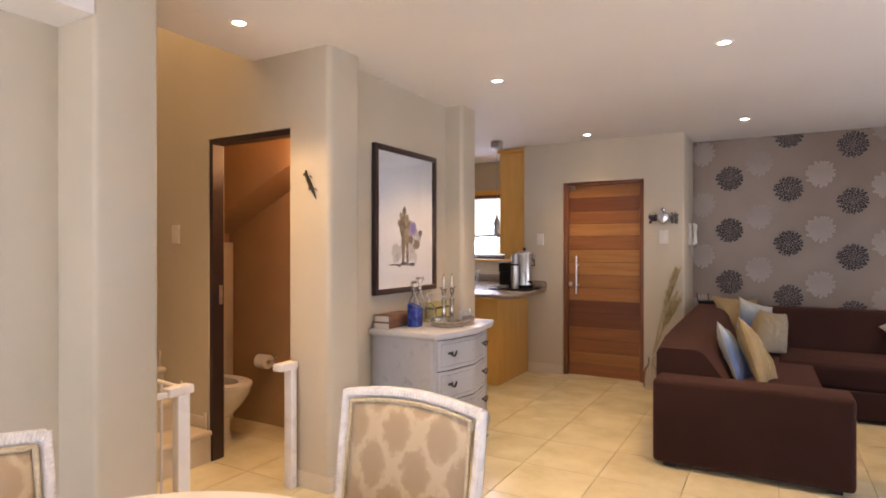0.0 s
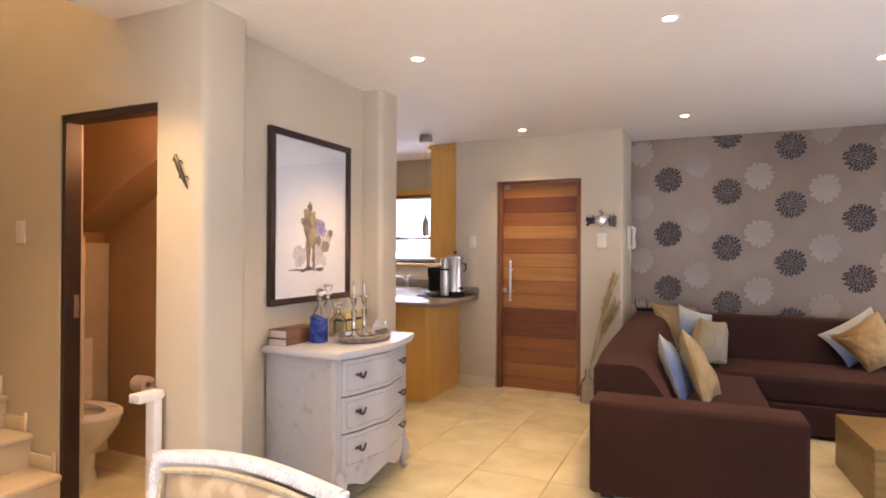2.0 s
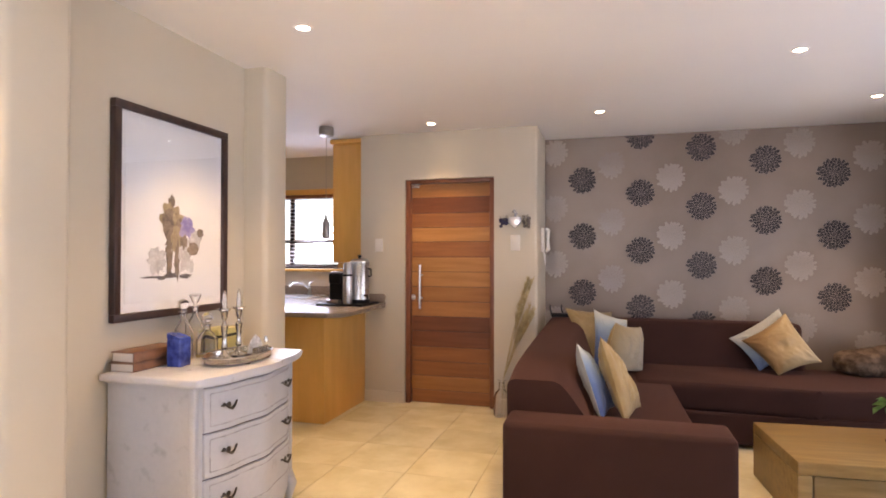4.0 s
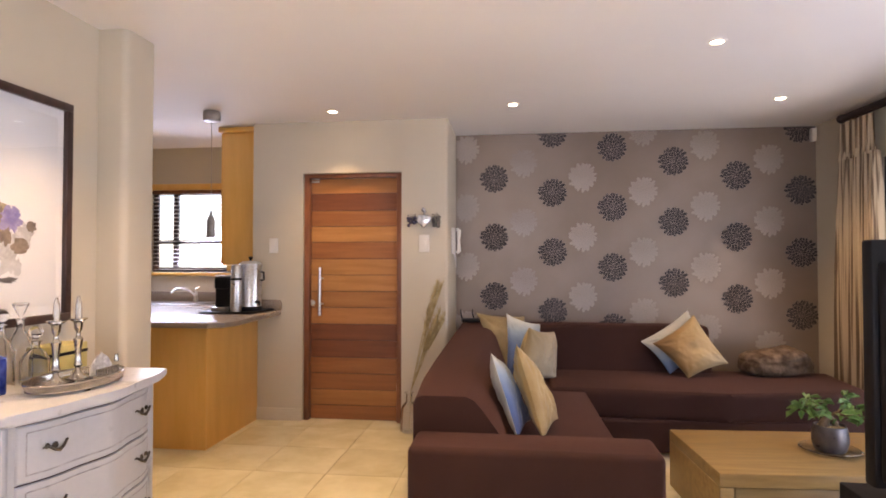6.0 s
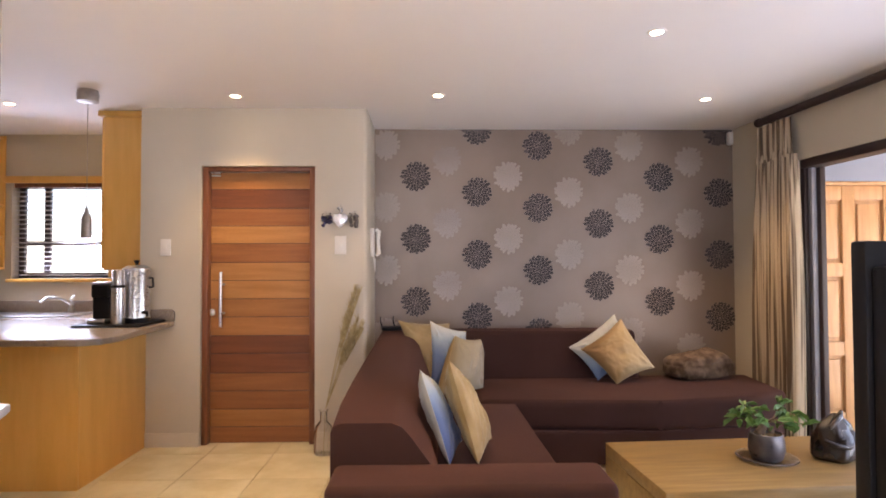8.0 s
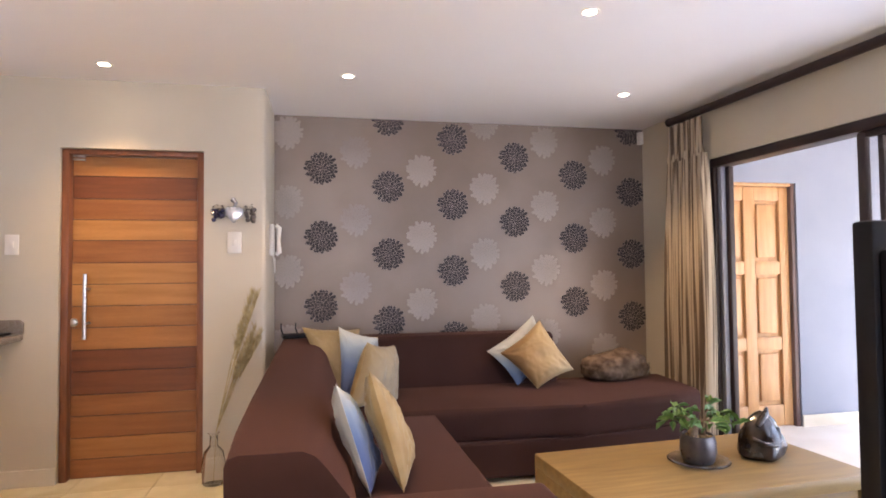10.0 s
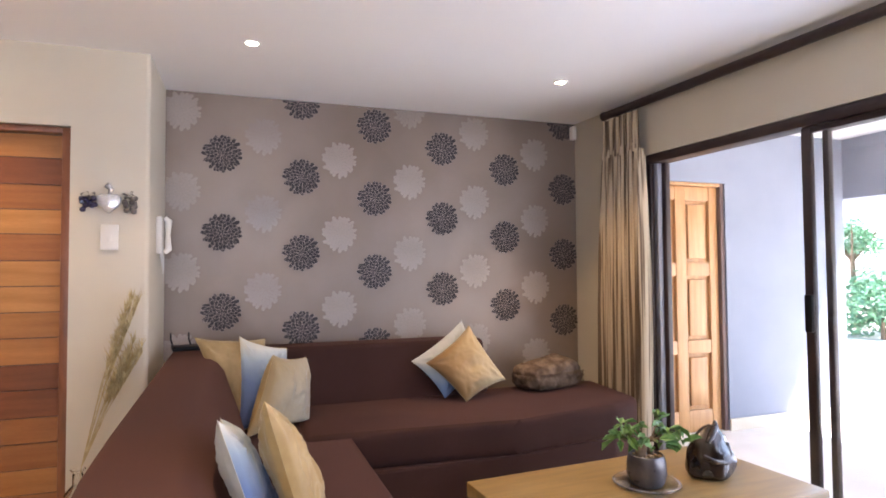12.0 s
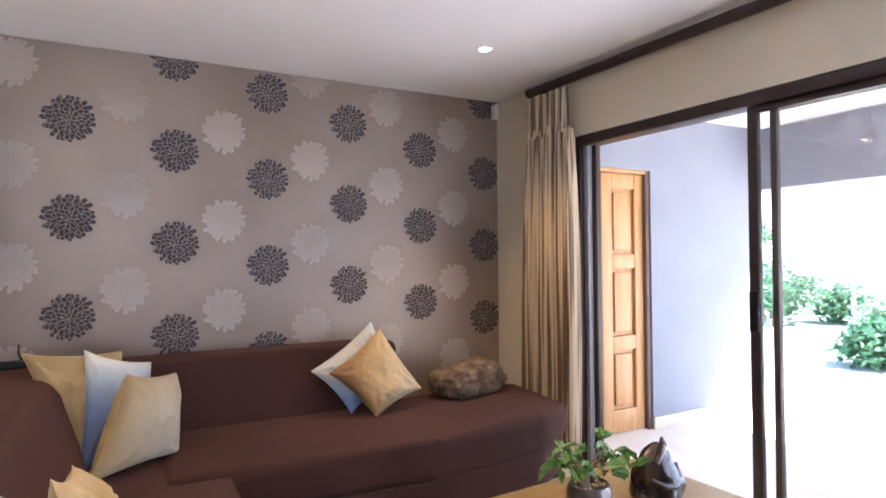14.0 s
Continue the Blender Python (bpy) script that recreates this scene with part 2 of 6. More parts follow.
def vertical(e):
    return abs(e.verts[0].co.z - e.verts[1].co.z) > 0.5


# ---- the room ----
YD, YW, XR, XL, XC = 5.888, 6.54, 2.43, -2.14, -0.630
# floor base under the tiles
structure("floor", prism([(-4.6, -2.6), (3.18, -2.6), (2.595, 6.9), (-4.6, 6.9)], -0.12, -0.006), GROUT, "cream stone floor tiles with thin joints")
# ceiling with the stairwell left open
_b = prism([(-2.58, -2.6), (3.18, -2.6), (2.595, 6.9), (-2.58, 6.9)], CEIL, CEIL + 0.15)
box(-4.6, -2.58, 2.45, 6.9, CEIL, CEIL + 0.15, bm=_b)
box(-4.6, -2.58, -2.6, 1.37, CEIL, CEIL + 0.15, bm=_b)
structure("ceiling", _b, CEILING, "smooth pale painted ceiling")
_b = box(-4.6, -2.5, 1.2, 2.49, 4.4, 4.5)
structure("stairwell_ceiling", _b, CEILING, "pale stairwell ceiling")
# entrance wall with its doorway
_b = box(-2.26, -1.827, YD, YD + 0.20, 0, CEIL)
box(-1.827, -1.004, YD, YD + 0.20, 2.024, CEIL, bm=_b)
prism([(-1.004, YD), (XC, YD), (XC, YW), (XC - 0.25, YW), (XC - 0.25, YD + 0.20), (-1.004, YD + 0.20)], 0, CEIL, 0.025, 4, bm=_b,
      upright=lambda e: vertical(e) and abs(e.verts[0].co.x - XC) < 1e-4 and abs(e.verts[0].co.y - YD) < 1e-4)
structure("wall_entrance", _b, PAINT, "beige painted wall round the entrance door", smooth=True)
structure("wall_wallpaper", box(XC - 0.25, XR + 0.16, YW, YW + 0.2, 0, CEIL), PAINT, "feature wall with flowered wallpaper")
# wall with the sliding doors
FY1, FY0, FZ = 5.725, 0.9, 2.040
_b = box(XR, XR + 0.19, FY1, YW, 0, CEIL)
box(XR, XR + 0.19, FY0, FY1, FZ, CEIL, bm=_b)
box(XR, XR + 0.19, -2.6, FY0, 0, CEIL, bm=_b)
_b.transform(TURN)
structure("wall_glazed", _b, PAINT, "beige painted wall above the sliding doors")
# picture wall between two pilasters, and the wall end towards the kitchen
_b = prism([(XL, 2.64), (XL, 3.92), (-1.99, 3.92), (-1.99, 4.16), (XL - 0.12, 4.16), (XL - 0.12, 2.49), (-2.28, 2.49), (-2.28, 2.37), (-1.99, 2.37), (-1.99, 2.64)],
           0, CEIL, 0.035, 4, upright=lambda e: vertical(e) and e.verts[0].co.x > -2.0)
structure("wall_picture", _b, PAINT, "beige painted wall between two rounded pilasters", smooth=True)
# wall with the small toilet's doorway, up through the stairwell
_b = box(-2.975, -2.28, 2.37, 2.49, 2.02, CEIL)
box(-4.6, -2.975, 2.37, 2.49, 0, 4.4, bm=_b)
box(-2.975, -2.5, 2.37, 2.49, CEIL, 4.4, bm=_b)
structure("wall_toilet", _b, PAINT, "cream painted wall beside the stairs")
# pillar, stair wall and dining wall
_b = prism([(-2.9, 1.12), (-2.0, 1.12), (-2.0, 1.37), (-2.9, 1.37)], 0, CEIL, 0.02, 3, upright=lambda e: vertical(e) and e.verts[0].co.x > -2.1)
box(-4.6, -2.9, 1.12, 1.37, 0, 4.4, bm=_b)
box(-2.9, -2.5, 1.12, 1.37, CEIL, 4.4, bm=_b)
box(-2.58, -2.5, 1.37, 2.37, CEIL + 0.15, 4.4, bm=_b)
structure("wall_stairs", _b, PAINT, "cream painted pillar and wall beside the stairs", smooth=True)
structure("wall_dining", box(-2.40, -2.24, -2.6, 1.12, 0, CEIL), PAINT, "cream painted dining wall")
structure("bulkhead", box(-2.24, -2.0, -2.5, 1.12, 2.17, CEIL), CEILING, "pale painted lowered ceiling along the dining wall")
_b = box(-3.0, 2.985, -2.6, -2.5, 0, 0.4)
box(-3.0, -1.6, -2.6, -2.5, 0.4, CEIL, bm=_b)
box(1.0, 2.985, -2.6, -2.5, 0.4, CEIL, bm=_b)
box(-1.6, 1.0, -2.6, -2.5, 2.2, CEIL, bm=_b)
structure("wall_south", _b, PAINT, "cream painted wall with an added window, out of view")
# unseen window, added round the opening where the dining fill stands
_w = tagged(new("window_2"), "white framed dining window, added out of view", "window", kind="structure")
for _x0, _x1, _z0, _z1 in ((-1.599, 0.999, 0.401, 0.45), (-1.599, 0.999, 2.15, 2.199), (-1.599, -1.55, 0.451, 2.149), (0.95, 0.999, 0.451, 2.149), (-0.325, -0.275, 0.451, 2.149)):
    part("window_frame", box(_x0, _x1, -2.58, -2.52, _z0, _z1, 0.003), WHITE, _w)
for _x0, _x1 in ((-1.549, -0.326), (-0.274, 0.949)):
    part("pane", box(_x0, _x1, -2.553, -2.547, 0.451, 2.149), CLEAR, _w).visible_shadow = False
structure("wall_west", box(-4.7, -4.6, -2.6, 6.9, 0, 4.5), PAINT, "cream painted outer wall")
# kitchen walls: window wall and the partition behind the entrance wall
KY, WX0, WX1, WZ0, WZ1 = 6.77, -3.80, -2.75, 1.19, 2.03
_b = box(-4.6, WX0, KY, KY + 0.2, 0, CEIL)
box(WX1, -2.26, KY, KY + 0.2, 0, CEIL, bm=_b)
box(WX0, WX1, KY, KY + 0.2, 0, WZ0, bm=_b)
box(WX0, WX1, KY, KY + 0.2, WZ1, CEIL, bm=_b)
structure("wall_kitchen", _b, PAINT, "cream painted kitchen wall with a window")
structure("wall_partition", box(-2.26, -2.10, YD + 0.2, KY + 0.2, 0, CEIL), PAINT, "cream painted kitchen partition")
# toilet room shell with a sloping soffit under the stairs
_b = box(-3.75, XL - 0.12, 3.10, 3.2, 0, CEIL)
structure("wall_toilet_back", _b, WCPAINT, "warm brown painted toilet wall")
structure("wall_toilet_west", box(-3.75, -3.65, 2.49, 3.099, 0, CEIL), WCPAINT, "warm brown painted toilet wall")
structure("wall_toilet_east", box(-2.275, XL - 0.121, 2.491, 3.099, 0, CEIL - 0.001), WCPAINT, "warm brown painted toilet wall")
_b = prism([(-3.64, 1.45), (-2.28, 2.10), (-2.28, 2.2), (-3.64, 2.2)], 2.80, 3.098, 0, axis="y")
structure("toilet_soffit", _b, WCPAINT, "sloping soffit over the toilet")
structure("toilet_wainscot", box(-3.648, -3.60, 2.495, 3.095, 0.0, 1.38, 0.003), SKIRT, "half-height cream tiled toilet wall")
structure("toilet_half_wall", box(-3.14, -3.082, 2.492, 2.578, 0, 1.405, 0.004), SKIRT, "narrow half-height tiled wall end beside the toilet")
structure("toilet_doorway_frame", box(-2.974, -2.944, 2.376, 2.462, 0, 2.018, 0.003, bm=box(-2.944, -2.282, 2.376, 2.462, 1.985, 2.018, 0.003)), FRAMEPAINT, "dark stained toilet door frame")
part("strike_plate", box(-2.9435, -2.9415, 2.425, 2.450, 0.98, 1.10, 0.0005), STEEL, bpy.data.objects["toilet_doorway_frame"], "steel strike plate")
# skirting along the entrance wall and pilasters
_b = box(-2.225, -1.828, YD - 0.014, YD - 0.001, 0, 0.10, 0.003)
box(-1.003, XC + 0.012, YD - 0.014, YD - 0.001, 0, 0.10, 0.003, bm=_b)
box(-2.28, -1.978, 2.357, 2.369, 0, 0.09, 0.003, bm=_b)
box(-1.989, -1.977, 2.37, 2.64, 0, 0.09, 0.003, bm=_b)
structure("baseboard", _b, SKIRT, "low cream tile skirting")


# ---- sofa ----
def build_sofa():
    sofa = thing("corner_sofa", pose(0, 0, 0), "large dark brown fabric corner sofa on the tiled floor", "sofa")
    # near arm
    part("arm", box(-0.540, 0.490, 3.665, 3.92, 0.03, 0.535, 0.028, 4), SOFA, sofa)
    part("seat", prism([(-0.50, 3.90), (0.42, 3.90), (0.375, 5.41), (0.375, 6.2), (-0.50, 6.2)], 0.235, 0.408, 0.035, 4), SOFA, sofa)
    part("seat", prism([(0.14, 5.37), (1.30, 5.335), (2.0, 5.42), (2.28, 5.58), (2.33, 6.2), (0.14, 6.2)], 0.232, 0.43, 0.05, 5), SOFA, sofa)
    part("base", prism([(-0.52, 3.88), (0.385, 3.88), (0.345, 5.36), (0.50, 5.32), (1.30, 5.33), (2.0, 5.44), (2.28, 5.62), (2.31, 6.3), (-0.52, 6.3)], 0.03, 0.238, 0.015, 2), SOFA, sofa)
    # sloped backrest along the entrance side: rises towards the corner
    b = bmesh.new()
    rows = []
    for y, top in ((3.905, 0.692), (4.15, 0.735), (4.5, 0.752), (5.4, 0.772), (6.34, 0.788)):
        rows.append([b.verts.new(p) for p in ((-0.555, y, 0.10), (-0.555, y, top - 0.035), (-0.543, y, top - 0.010), (-0.515, y, top), (-0.318, y, top), (-0.278, y, top - 0.018),
                                              (-0.245, y, top - 0.055), (-0.17, y, 0.535), (-0.14, y, 0.44), (-0.13, y, 0.36), (-0.13, y, 0.10))])
    for r, q in zip(rows, rows[1:]):
        for i in range(11):
            b.faces.new((r[i], r[(i + 1) % 11], q[(i + 1) % 11], q[i]))
    b.faces.new(rows[0])
    b.faces.new(rows[-1][::-1])
    bmesh.ops.bevel(b, geom=[e for e in b.edges if len(e.link_faces) == 2 and e.calc_face_angle() > 1.2 and e.verts[0].co.y < 3.95 and e.verts[1].co.y < 3.95], offset=0.02, segments=4, affect="EDGES", profile=0.5)
    part("backrest", b, SOFA, sofa)
    part("backrest", prism([(6.06, 0.38), (6.13, 0.785), (6.36, 0.785), (6.36, 0.10), (6.06, 0.10)], -0.14, 1.43, 0.035, 4, axis="x"), SOFA, sofa)
    for x, y in ((-0.45, 3.75), (0.40, 3.75), (-0.45, 6.2), (2.2, 6.15), (2.2, 5.62), (0.8, 5.50)):
        part("foot", box(x - 0.035, x + 0.035, y - 0.035, y + 0.035, 0, 0.035, 0.004), DARKFOOT, sofa)
    return sofa


build_sofa()


# ---- entrance door ----
def build_entrance_door():
    door = tagged(new("door_1"), "closed entrance door of horizontal varnished hardwood boards", "door", kind="structure")
    door.matrix_basis = pose(-1.4155, YD, 0)
    w = 0.4105
    b = box(-w + 0.002, -w + 0.042, 0.02, 0.13, 0, 2.021, 0.003)
    part("door_frame", b, DOORFRAME, door)
    part("door_frame", box(w - 0.042, w - 0.002, 0.02, 0.13, 0, 2.021, 0.003), DOORFRAME, door)
    part("door_frame", box(-w + 0.042, w - 0.042, 0.02, 0.13, 1.990, 2.021, 0.003), DOORFRAME, door)
    edges = [0.002, 0.118, 0.246, 0.379, 0.51, 0.652, 0.783, 0.92, 1.053, 1.188, 1.321, 1.461, 1.59, 1.721, 1.862, 1.988]
    tones = "mlmmddllwwmwmdl"
    part("backing", box(-w + 0.044, w - 0.044, 0.085, 0.12, 0.0, 1.988), DARKWOOD, door, smooth=False)
    for z0, z1, k in zip(edges, edges[1:], tones):
        part("board", box(-w + 0.044, w - 0.044, 0.075 + 0.002 * random.random(), 0.0845, z0 + 0.0024, z1 - 0.0024), DOORWOODS["wlmd".index(k)], door, smooth=False)
    h = part("handle", tube([(-0.268, 0.0, 0.855), (-0.268, 0.0, 1.252)], 0.0105, 14), STEEL, door, "long brushed steel pull handle")
    for z in (0.95, 1.16):
        part("standoff", tube([(-0.268, 0.0, z), (-0.268, 0.078, z)], 0.008, 10), STEEL, h)
    part("lock_rose", lathe([(0, 0.012), (0.018, 0.012), (0.026, 0.006), (0.027, 0)], 20), STEEL, door, m=pose(-0.357, 0.076, 0.955, 90))
    part("closer", box(-w + 0.05, -w + 0.115, 0.05, 0.075, 1.978, 1.988, 0.002), STEEL, door)
    part("closer", box(-w + 0.05, -w + 0.115, 0.05, 0.075, 1.957, 1.967, 0.002), STEEL, door)
    for z in (0.3, 1.7):
        part("hinge", tube([(w - 0.045, 0.07, z - 0.05), (w - 0.045, 0.07, z + 0.05)], 0.007, 8), STEEL, door)


build_entrance_door()


# ---- chest of drawers ----
def build_chest():
    chest = thing("chest_of_drawers", pose(-2.124, 3.297, 0.004) @ Matrix.Diagonal((1.0, 1.045, 1.0, 1.0)), "distressed grey painted chest with three curved drawers and carved feet", "chest")

    def front(y, grow=0.0):
        u = y / 0.347
        return 0.455 + 0.075 * math.cos(u * math.pi / 2) ** 1.2 * (1 if abs(u) < 1 else 0) + grow + 0.012 * math.cos(u * math.pi * 1.5) ** 2

    ys = [-0.347 + 0.694 * i / 24 for i in range(25)]
    body = [(0.0, -0.347)] + [(front(y) - 0.006, y) for y in ys] + [(0.0, 0.347)]
    part("body", prism(body, 0.15, 0.79, 0), CHESTPAINT, chest)
    ys2 = [-0.40 + 0.80 * i / 24 for i in range(25)]
    top = [(0.005, -0.40)] + [(front(y * 0.867, 0.042), y) for y in ys2] + [(0.005, 0.40)]
    part("top", prism(top, 0.79, 0.822, 0.010, 3), CHESTTOP, chest, "worn white top with a moulded edge")
    tops2 = [(0.005, -0.366)] + [(front(y * 0.947, 0.016), y) for y in [-0.366 + 0.732 * i / 24 for i in range(25)]] + [(0.005, 0.366)]
    part("moulding", prism(tops2, 0.776, 0.79, 0.004, 2), CHESTPAINT, chest)
    zs = [(0.205, 0.385), (0.395, 0.575), (0.585, 0.765)]
    for z0, z1 in zs:
        dy = [-0.316 + 0.632 * i / 24 for i in range(25)]
        outline = [(0.40, -0.316)] + [(front(y, 0.004), y) for y in dy] + [(0.40, 0.316)]
        d = part("drawer", prism(outline, z0, z1, 0.006, 2), CHESTPAINT, chest)
        # worn shadow line round the raised field
        for zz in (z0 + 0.022, z1 - 0.022):
            part("worn_line", tube([(front(y, 0.0035), y, zz) for y in [-0.294 + 0.588 * i / 20 for i in range(21)]], 0.0024, 6), WEAR, d)
        for yy in (-0.294, 0.294):
            part("worn_line", tube([(front(yy, 0.0035), yy, z0 + 0.022), (front(yy, 0.0035), yy, z1 - 0.022)], 0.0024, 6), WEAR, d)
        # dark strip laid above the drawer, standing in for shade and wear there
        part("gap_shade", prism([(0.42, -0.318)] + [(front(y, -0.0035), y) for y in dy] + [(0.42, 0.318)], z1 + 0.002, z1 + 0.006, 0), DARKWOOD, d)
        for yy in (-0.215, 0.215):
            x = front(yy, 0.006)
            zc = (z0 + z1) / 2 + 0.005
            b = tube([(x, yy - 0.052, zc + 0.008), (x + 0.008, yy - 0.038, zc + 0.012), (x + 0.013, yy - 0.02, zc - 0.004), (x + 0.015, yy, zc - 0.012),
                      (x + 0.013, yy + 0.02, zc - 0.004), (x + 0.008, yy + 0.038, zc + 0.012), (x, yy + 0.052, zc + 0.008)], [0.003, 0.0045, 0.005, 0.007, 0.005, 0.0045, 0.003], 8)
            lathe([(0, 0.006), (0.007, 0.005), (0.010, 0)], 10, bm=b, m=pose(x - 0.004, yy - 0.03, zc + 0.008, 0, 90, 0))
            lathe([(0, 0.006), (0.007, 0.005), (0.010, 0)], 10, bm=b, m=pose(x - 0.004, yy + 0.03, zc + 0.008, 0, 90, 0))
            lathe([(0, 0.005), (0.012, 0.004), (0.014, 0)], 10, bm=b, m=pose(x - 0.004, yy, zc + 0.002, 0, 90, 0))
            part("handle", b, BRONZE, d, "curled bronze drawer pull")
    # scalloped aprons
    def scallop(half, y):
        u = abs(y) / half
        return 0.15 - 0.055 * (0.5 - 0.5 * math.cos(min(1, (u - 0.0) * 1.0) * math.pi * 2)) - 0.03 * max(0, u - 0.75) / 0.25

    b = bmesh.new()
    yy = [-0.325 + 0.65 * i / 32 for i in range(33)]
    hi = [b.verts.new((front(y, 0.0), y, 0.20)) for y in yy]
    lo = [b.verts.new((front(y, 0.0), y, scallop(0.325, y))) for y in yy]
    hi2 = [b.verts.new((front(y, -0.02), y, 0.20)) for y in yy]
    lo2 = [b.verts.new((front(y, -0.02), y, scallop(0.325, y))) for y in yy]
    for i in range(32):
        b.faces.new((hi[i], hi[i + 1], lo[i + 1], lo[i]))
        b.faces.new((hi2[i], hi2[i + 1], lo2[i + 1], lo2[i]))
        b.faces.new((lo[i], lo[i + 1], lo2[i + 1], lo2[i]))
    part("apron", b, CHESTPAINT, chest)
    for s in (-1, 1):
        part("side_apron", prism([(0.04, 0.16), (0.42, 0.16), (0.40, 0.11), (0.30, 0.095), (0.22, 0.125), (0.14, 0.095), (0.06, 0.11)], 0.326 * s, 0.346 * s, axis="y"), CHESTPAINT, chest, smooth=False)
        part("corner_post", box(0.425, 0.462, s * 0.344 - 0.022, s * 0.344 + 0.006 * s + 0.01, 0.15, 0.776, 0.008), CHESTPAINT, chest)
        part("leg", tube([(0.445, s * 0.324, 0.19), (0.468, s * 0.330, 0.13), (0.462, s * 0.327, 0.07), (0.455, s * 0.325, 0.03), (0.475, s * 0.332, 0.005)], [0.034, 0.034, 0.020, 0.016, 0.021], 12), CHESTPAINT, chest)
        part("leg", tube([(0.035, s * 0.317, 0.19), (0.035, s * 0.322, 0.10), (0.035, s * 0.324, 0.03), (0.035, s * 0.324, 0.0)], [0.032, 0.026, 0.018, 0.018], 10), CHESTPAINT, chest)


build_chest()


# ---- coffee table ----
def build_coffee_table():
    t = thing("coffee_table", pose(1.495, 4.535, 0, 0, 0, 3.7), "low chunky oak coffee table with a drawer", "table")
    w, d = 0.68, 0.355
    part("tabletop", box(-w, w, -d, d, 0.255, 0.32, 0.006), OAK, t)
    for s in (-1, 1):
        part("side", box(s * w - 0.065 * (s > 0), s * w + 0.065 * (s < 0), -d, d, 0.0, 0.254, 0.005), OAK, t)
    part("panel", box(-w + 0.066, w - 0.066, -d + 0.05, d - 0.05, 0.03, 0.254), OAK, t)
    for x0, x1 in ((-0.60, -0.01), (0.01, 0.60)):
        f = part("drawer", box(x0, x1, -d + 0.025, -d + 0.05, 0.04, 0.245, 0.004), OAK, t)
        part("knob", lathe([(0, 0.02), (0.012, 0.018), (0.008, 0.006), (0.008, 0)], 12), BRONZE, f, m=pose((x0 + x1) / 2, -d + 0.025, 0.145, 90))


build_coffee_table()


# ---- kitchen peninsula, wall cabinet ----
def build_kitchen():
    pen = thing("kitchen_peninsula", pose(-2.72, 5.52, 0), "yellow wood veneer kitchen peninsula base", "cabinet")
    part("front_panel", box(-0.55, 0.508, -0.436, -0.416, 0, 0.862, 0.002), YELLOW, pen)
    part("end_panel", box(0.488, 0.508, -0.414, 0.366, 0, 0.862, 0.002), YELLOW, pen)
    part("carcass", box(-0.55, 0.487, -0.414, 0.366, 0.08, 0.860), YELLOW, pen)
    top = single("worktop", prism([(-3.30, 4.86), (-2.07, 4.84), (-1.985, 4.90), (-1.955, 5.02), (-2.01, YD - 0.003), (-2.262, YD - 0.003), (-2.262, 6.12), (-3.30, 6.12)], 0.864, 0.90, 0.006, 2), STONE,
                 "speckled brown granite worktop with an angled corner", "worktop")
    single("upstand", prism([(-2.005, 0.902), (-2.255, 0.902), (-2.255, 0.985), (-2.025, 0.985), (-2.005, 0.965)], YD - 0.022, YD - 0.002, 0.003, 2, axis="y"), STONE,
           "short granite upstand against the painted wall", "upstand")
    wc = thing("wall_cabinet", pose(-2.455, 6.30, 1.27), "tall yellow wood wall cabinet hung below the ceiling", "cabinet")
    part("body", box(-0.115, 0.193, -0.33, 0.46, 0, 1.13, 0.002), YELLOW, wc)
    part("cornice", box(-0.150, 0.194, -0.36, 0.46, 1.131, 1.172, 0.006), YELLOW, wc)
    part("light_rail", box(-0.08, 0.19, -0.325, 0.46, -0.055, -0.002, 0.002), YELLOW, wc)
    for y0, y1 in ((-0.325, 0.065), (0.07, 0.455)):
        part("door", box(-0.135, -0.117, y0, y1, 0.005, 1.125, 0.003), YELLOW, wc)
    # counter run under the window
    run = thing("sink_cabinet", pose(-3.45, 6.45, 0), "yellow wood sink cabinet below the window", "cabinet")
    part("body", box(-1.1, 1.15, -0.28, 0.31, 0.08, 0.862), YELLOW, run)
    single("sink_worktop", box(-4.58, -2.27, 6.13, 6.765, 0.864, 0.90, 0.005), STONE, "speckled granite worktop below the window", "worktop")
    single("window_upstand", box(-4.58, -2.27, 6.74, 6.767, 0.902, 1.0, 0.003), STONE, "granite upstand below the kitchen window", "upstand")


build_kitchen()


